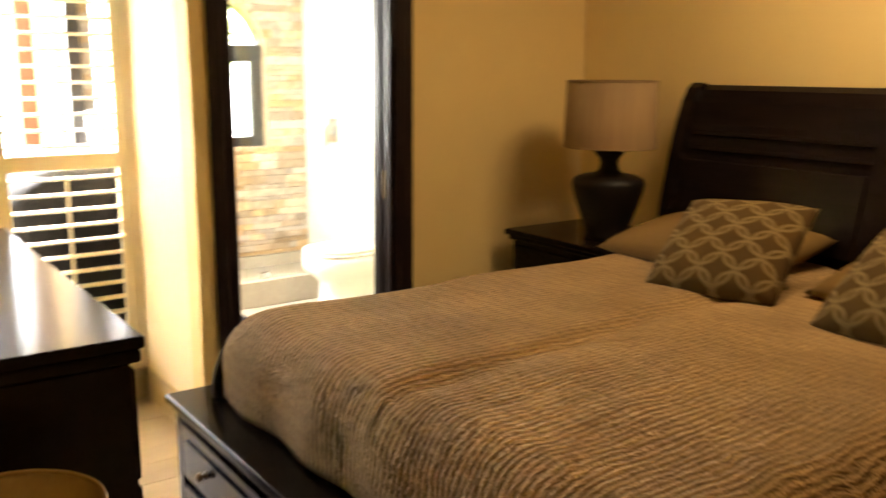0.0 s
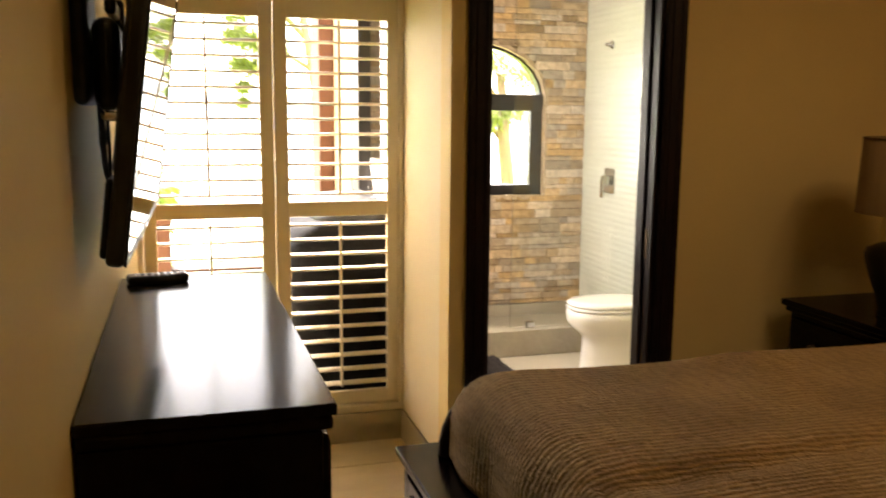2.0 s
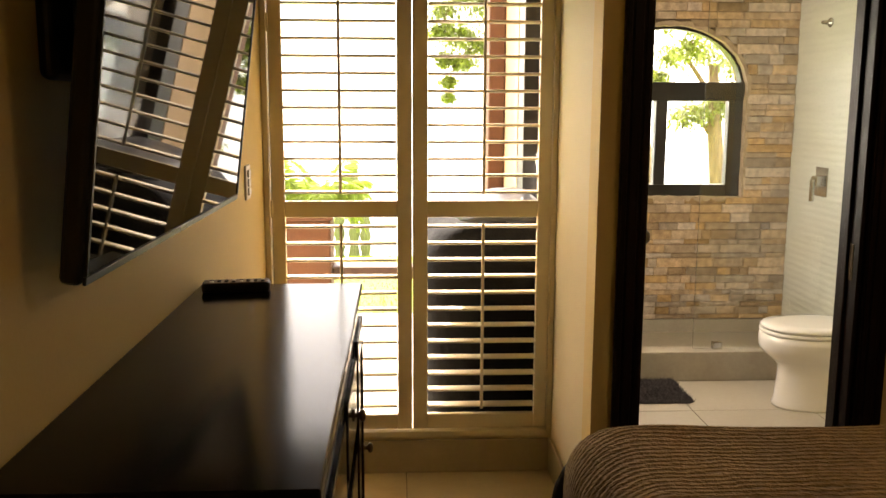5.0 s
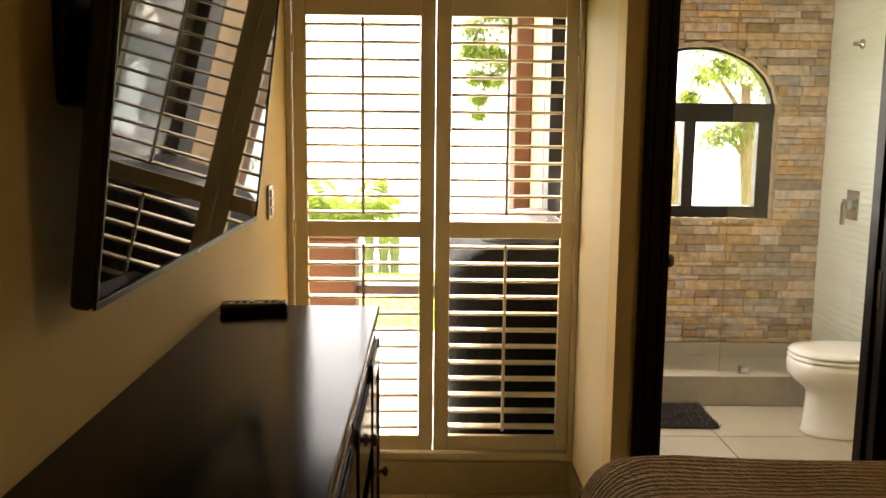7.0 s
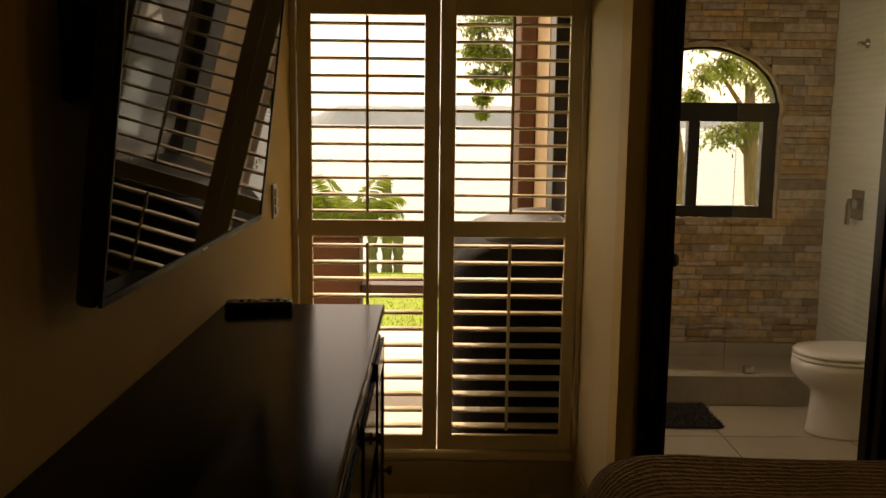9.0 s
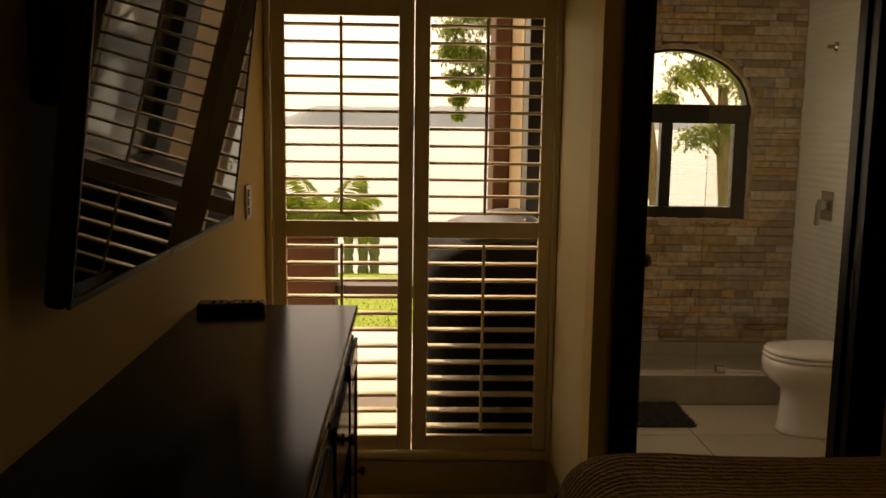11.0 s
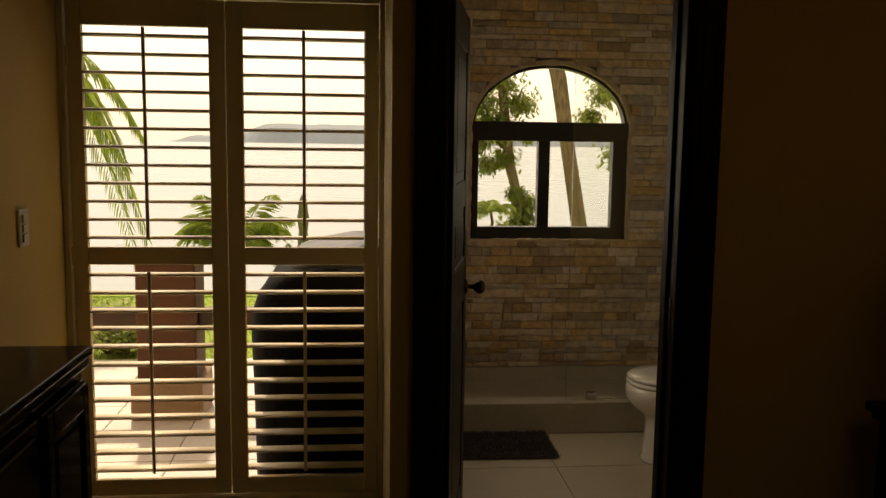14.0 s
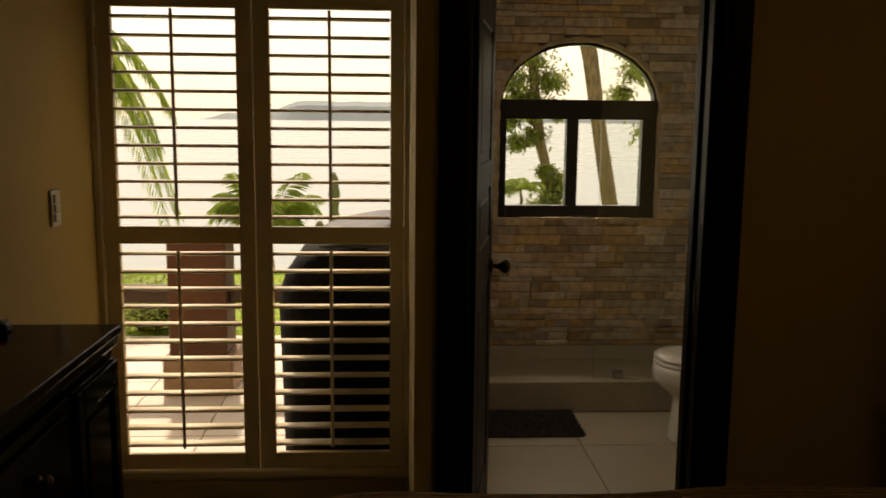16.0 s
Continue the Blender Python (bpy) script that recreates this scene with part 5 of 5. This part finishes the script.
rng = random.Random(9)
shrub = thing("shrub", (-0.8, 3.55, TZ), "low leafy shrub at the terrace edge", "shrub")
leaves, twigs = bmesh.new(), bmesh.new()
for k in range(40):
    e = Vector((-0.8 + rng.gauss(0, 0.28), 3.55 + rng.gauss(0, 0.12), TZ + rng.uniform(0.08, 0.34)))
    tube([(-0.8 + rng.uniform(-0.1, 0.1), 3.55, TZ - 0.02), e], [0.008, 0.003], 4, twigs)
    for q in range(45):
        p = e + Vector((rng.gauss(0, 0.07), rng.gauss(0, 0.07), rng.gauss(0, 0.06)))
        leaf_card(leaves, p, Vector((rng.uniform(-1, 1), rng.uniform(-1, 1), rng.uniform(-0.4, 0.7))).normalized(), Vector((0, 0, 1)), 0.06, 0.028)
tagged(part("stem", twigs, BARK, shrub), kind="stuff")
tagged(part("foliage", leaves, LEAF, shrub), kind="stuff")

bm = bmesh.new()
for k in range(16000):
    x, y = rng.uniform(-2.5, 3.2), 3.32 + 4.2 * rng.random() ** 1.3
    z = TZ - 0.02 if y < 6 else TZ - 0.02 - 0.172 * (y - 6)
    a, h = rng.uniform(0, 6.28), rng.uniform(0.012, 0.032)
    v = [bm.verts.new((x + 0.004 * math.cos(a), y + 0.004 * math.sin(a), z)), bm.verts.new((x - 0.004 * math.cos(a), y - 0.004 * math.sin(a), z)), bm.verts.new((x + rng.uniform(-0.02, 0.02), y + rng.uniform(-0.02, 0.02), z + h))]
    bm.faces.new(v)
tagged(part("grass", bm, BLADE), "short bright lawn grass", "grass", kind="stuff")

# ---- laid pieces: floor tiles, paving, ledgestones ----


def slab(w, d, h, bevel=0.002):
    """A thin tile with chamfered top edges, its top at z = 0."""
    bm = bmesh.new()
    a = [(-w / 2, -d / 2, -h), (w / 2, -d / 2, -h), (w / 2, d / 2, -h), (-w / 2, d / 2, -h)]
    b = [(x, y, -bevel) for x, y, _ in a]
    c = [(x - math.copysign(bevel, x), y - math.copysign(bevel, y), 0) for x, y, _ in a]
    loft([a, b, c], bm)
    bmesh.ops.recalc_face_normals(bm, faces=bm.faces)
    me = bpy.data.meshes.new("tile")
    bm.to_mesh(me)
    bm.free()
    return me


def lay(parent, name, x0, x1, y0, y1, z, w, d, gap, material_, ox=0.0, oy=0.0):
    """Tiles clipped to a rectangle, sharing meshes between like sizes."""
    cache = {}
    i0, i1 = math.floor((x0 - ox) / w), math.ceil((x1 - ox) / w)
    j0, j1 = math.floor((y0 - oy) / d), math.ceil((y1 - oy) / d)
    for i in range(i0, i1):
        for j in range(j0, j1):
            xa, xb = max(x0, ox + i * w + gap / 2), min(x1, ox + (i + 1) * w - gap / 2)
            ya, yb = max(y0, oy + j * d + gap / 2), min(y1, oy + (j + 1) * d - gap / 2)
            if xb - xa < 0.01 or yb - ya < 0.01:
                continue
            key = (round(xb - xa, 3), round(yb - ya, 3))
            if key not in cache:
                cache[key] = slab(*key, 0.008)
                cache[key].materials.append(material_)
            t = new(name, cache[key])
            t.parent = parent
            t.location = ((xa + xb) / 2, (ya + yb) / 2, z)


lay(bpy.data.objects["floor"], "tile", -1.19, XR - 0.002, YB + 0.002, DOOR_Y - 0.002, 0.0, 0.60, 0.60, 0.004, FLOOR, 0.55, -0.3)
lay(bpy.data.objects["floor_bay"], "tile", 0.002, REVEAL_X - 0.002, DOOR_Y, -0.022, 0.0, 0.60, 0.60, 0.004, FLOOR, 0.55, -0.3)
lay(bpy.data.objects["bath_floor"], "tile", 1.312, 2.002, DOOR_Y, DOOR_Y + 0.13, 0.0, 0.60, 0.60, 0.004, BATHFLOOR, 2.0, 0.30)
lay(bpy.data.objects["bath_floor"], "tile", BX0 + 0.002, BX1 - 0.002, DOOR_Y + 0.132, 1.128, 0.0, 0.60, 0.60, 0.004, BATHFLOOR, 1.98, 0.66)
lay(bpy.data.objects["terrace"], "paver", -3.6, 1.176, 0.142, 3.298, TZ, 0.48, 0.48, 0.008, PAVING, 0.1, 0.2)

# ledgestones in uneven courses
STONES = {}


def stone_mesh(w, h, d, seed):
    rng = random.Random(seed)
    bm = bmesh.new()
    b = 0.004
    back = [(-w / 2, 0, -h / 2), (w / 2, 0, -h / 2), (w / 2, 0, h / 2), (-w / 2, 0, h / 2)]
    mid_ = [(x + rng.uniform(-b, b) * 0.5, -d + rng.uniform(0.002, 0.006), z) for x, _, z in back]
    face = [(x - math.copysign(b + rng.uniform(0, 0.004), x), -d - rng.uniform(-0.002, 0.004), z - math.copysign(b, z)) for x, _, z in back]
    made = [[bm.verts.new(p) for p in r] for r in (back, mid_, face)]
    for p, q in zip(made, made[1:]):
        for k in range(4):
            bm.faces.new((p[k], p[(k + 1) % 4], q[(k + 1) % 4], q[k]))
    c = bm.verts.new((rng.uniform(-0.2, 0.2) * w, -d - rng.uniform(0.001, 0.006), rng.uniform(-0.2, 0.2) * h))
    for k in range(4):
        bm.faces.new((made[2][k], made[2][(k + 1) % 4], c))
    bmesh.ops.recalc_face_normals(bm, faces=bm.faces)
    me = bpy.data.meshes.new("stone")
    bm.to_mesh(me)
    bm.free()
    me.materials.append(STONE)
    return me


rng = random.Random(31)
z, course, laid, rest_of = 0.138, 0, 0, []
while z < ZC - 0.03:
    h = rng.choice((0.032, 0.040, 0.046, 0.050, 0.056, 0.062))
    h = min(h, ZC - z)
    if z < WZ0 < z + h and WZ0 - z > 0.012:
        h = WZ0 - z
    half = max(arch_half(z + 0.2 * h), arch_half(z + 0.8 * h))
    spans = [(BX0, BX1)] if half <= 0.03 else [(BX0, WC - half - rng.uniform(0.0, 0.012)), (WC + half + rng.uniform(0.0, 0.012), BX1)]
    for xa, xb in spans:
        x = xa
        while x < xb - 0.002:
            w = min(rng.choice((0.06, 0.09, 0.12, 0.16, 0.20, 0.26)), xb - x)
            if xb - x - w < 0.05:
                w = xb - x
            key = (round(w, 2), round(h, 3), rng.randint(0, 2))
            if key not in STONES:
                STONES[key] = stone_mesh(key[0] - 0.0012, key[1] - 0.0012, 0.018, int(key[0] * 1000 + key[1] * 7000 + key[2] * 31))
            place = Matrix.LocRotScale((x + w / 2, BY + 0.0185 + rng.uniform(-0.013, 0.0), z + h / 2), Euler((rng.uniform(-0.04, 0.04), 0, rng.uniform(-0.03, 0.03))), (w / key[0], 1, 1))
            if 0.45 < z < 1.55 and laid < 300:
                s = new("stone", STONES[key])
                s.parent = wall_stone
                s.matrix_basis = place
                laid += 1
            else:
                rest_of.append((STONES[key], place))
            x += w
    z += h
    course += 1
bm = bmesh.new()
for me, place in rest_of:
    vs = [bm.verts.new(place @ v.co) for v in me.vertices]
    for p in me.polygons:
        bm.faces.new([vs[i] for i in p.vertices])
tagged(part("stonework", bm, STONEREST, wall_stone), kind="stuff")
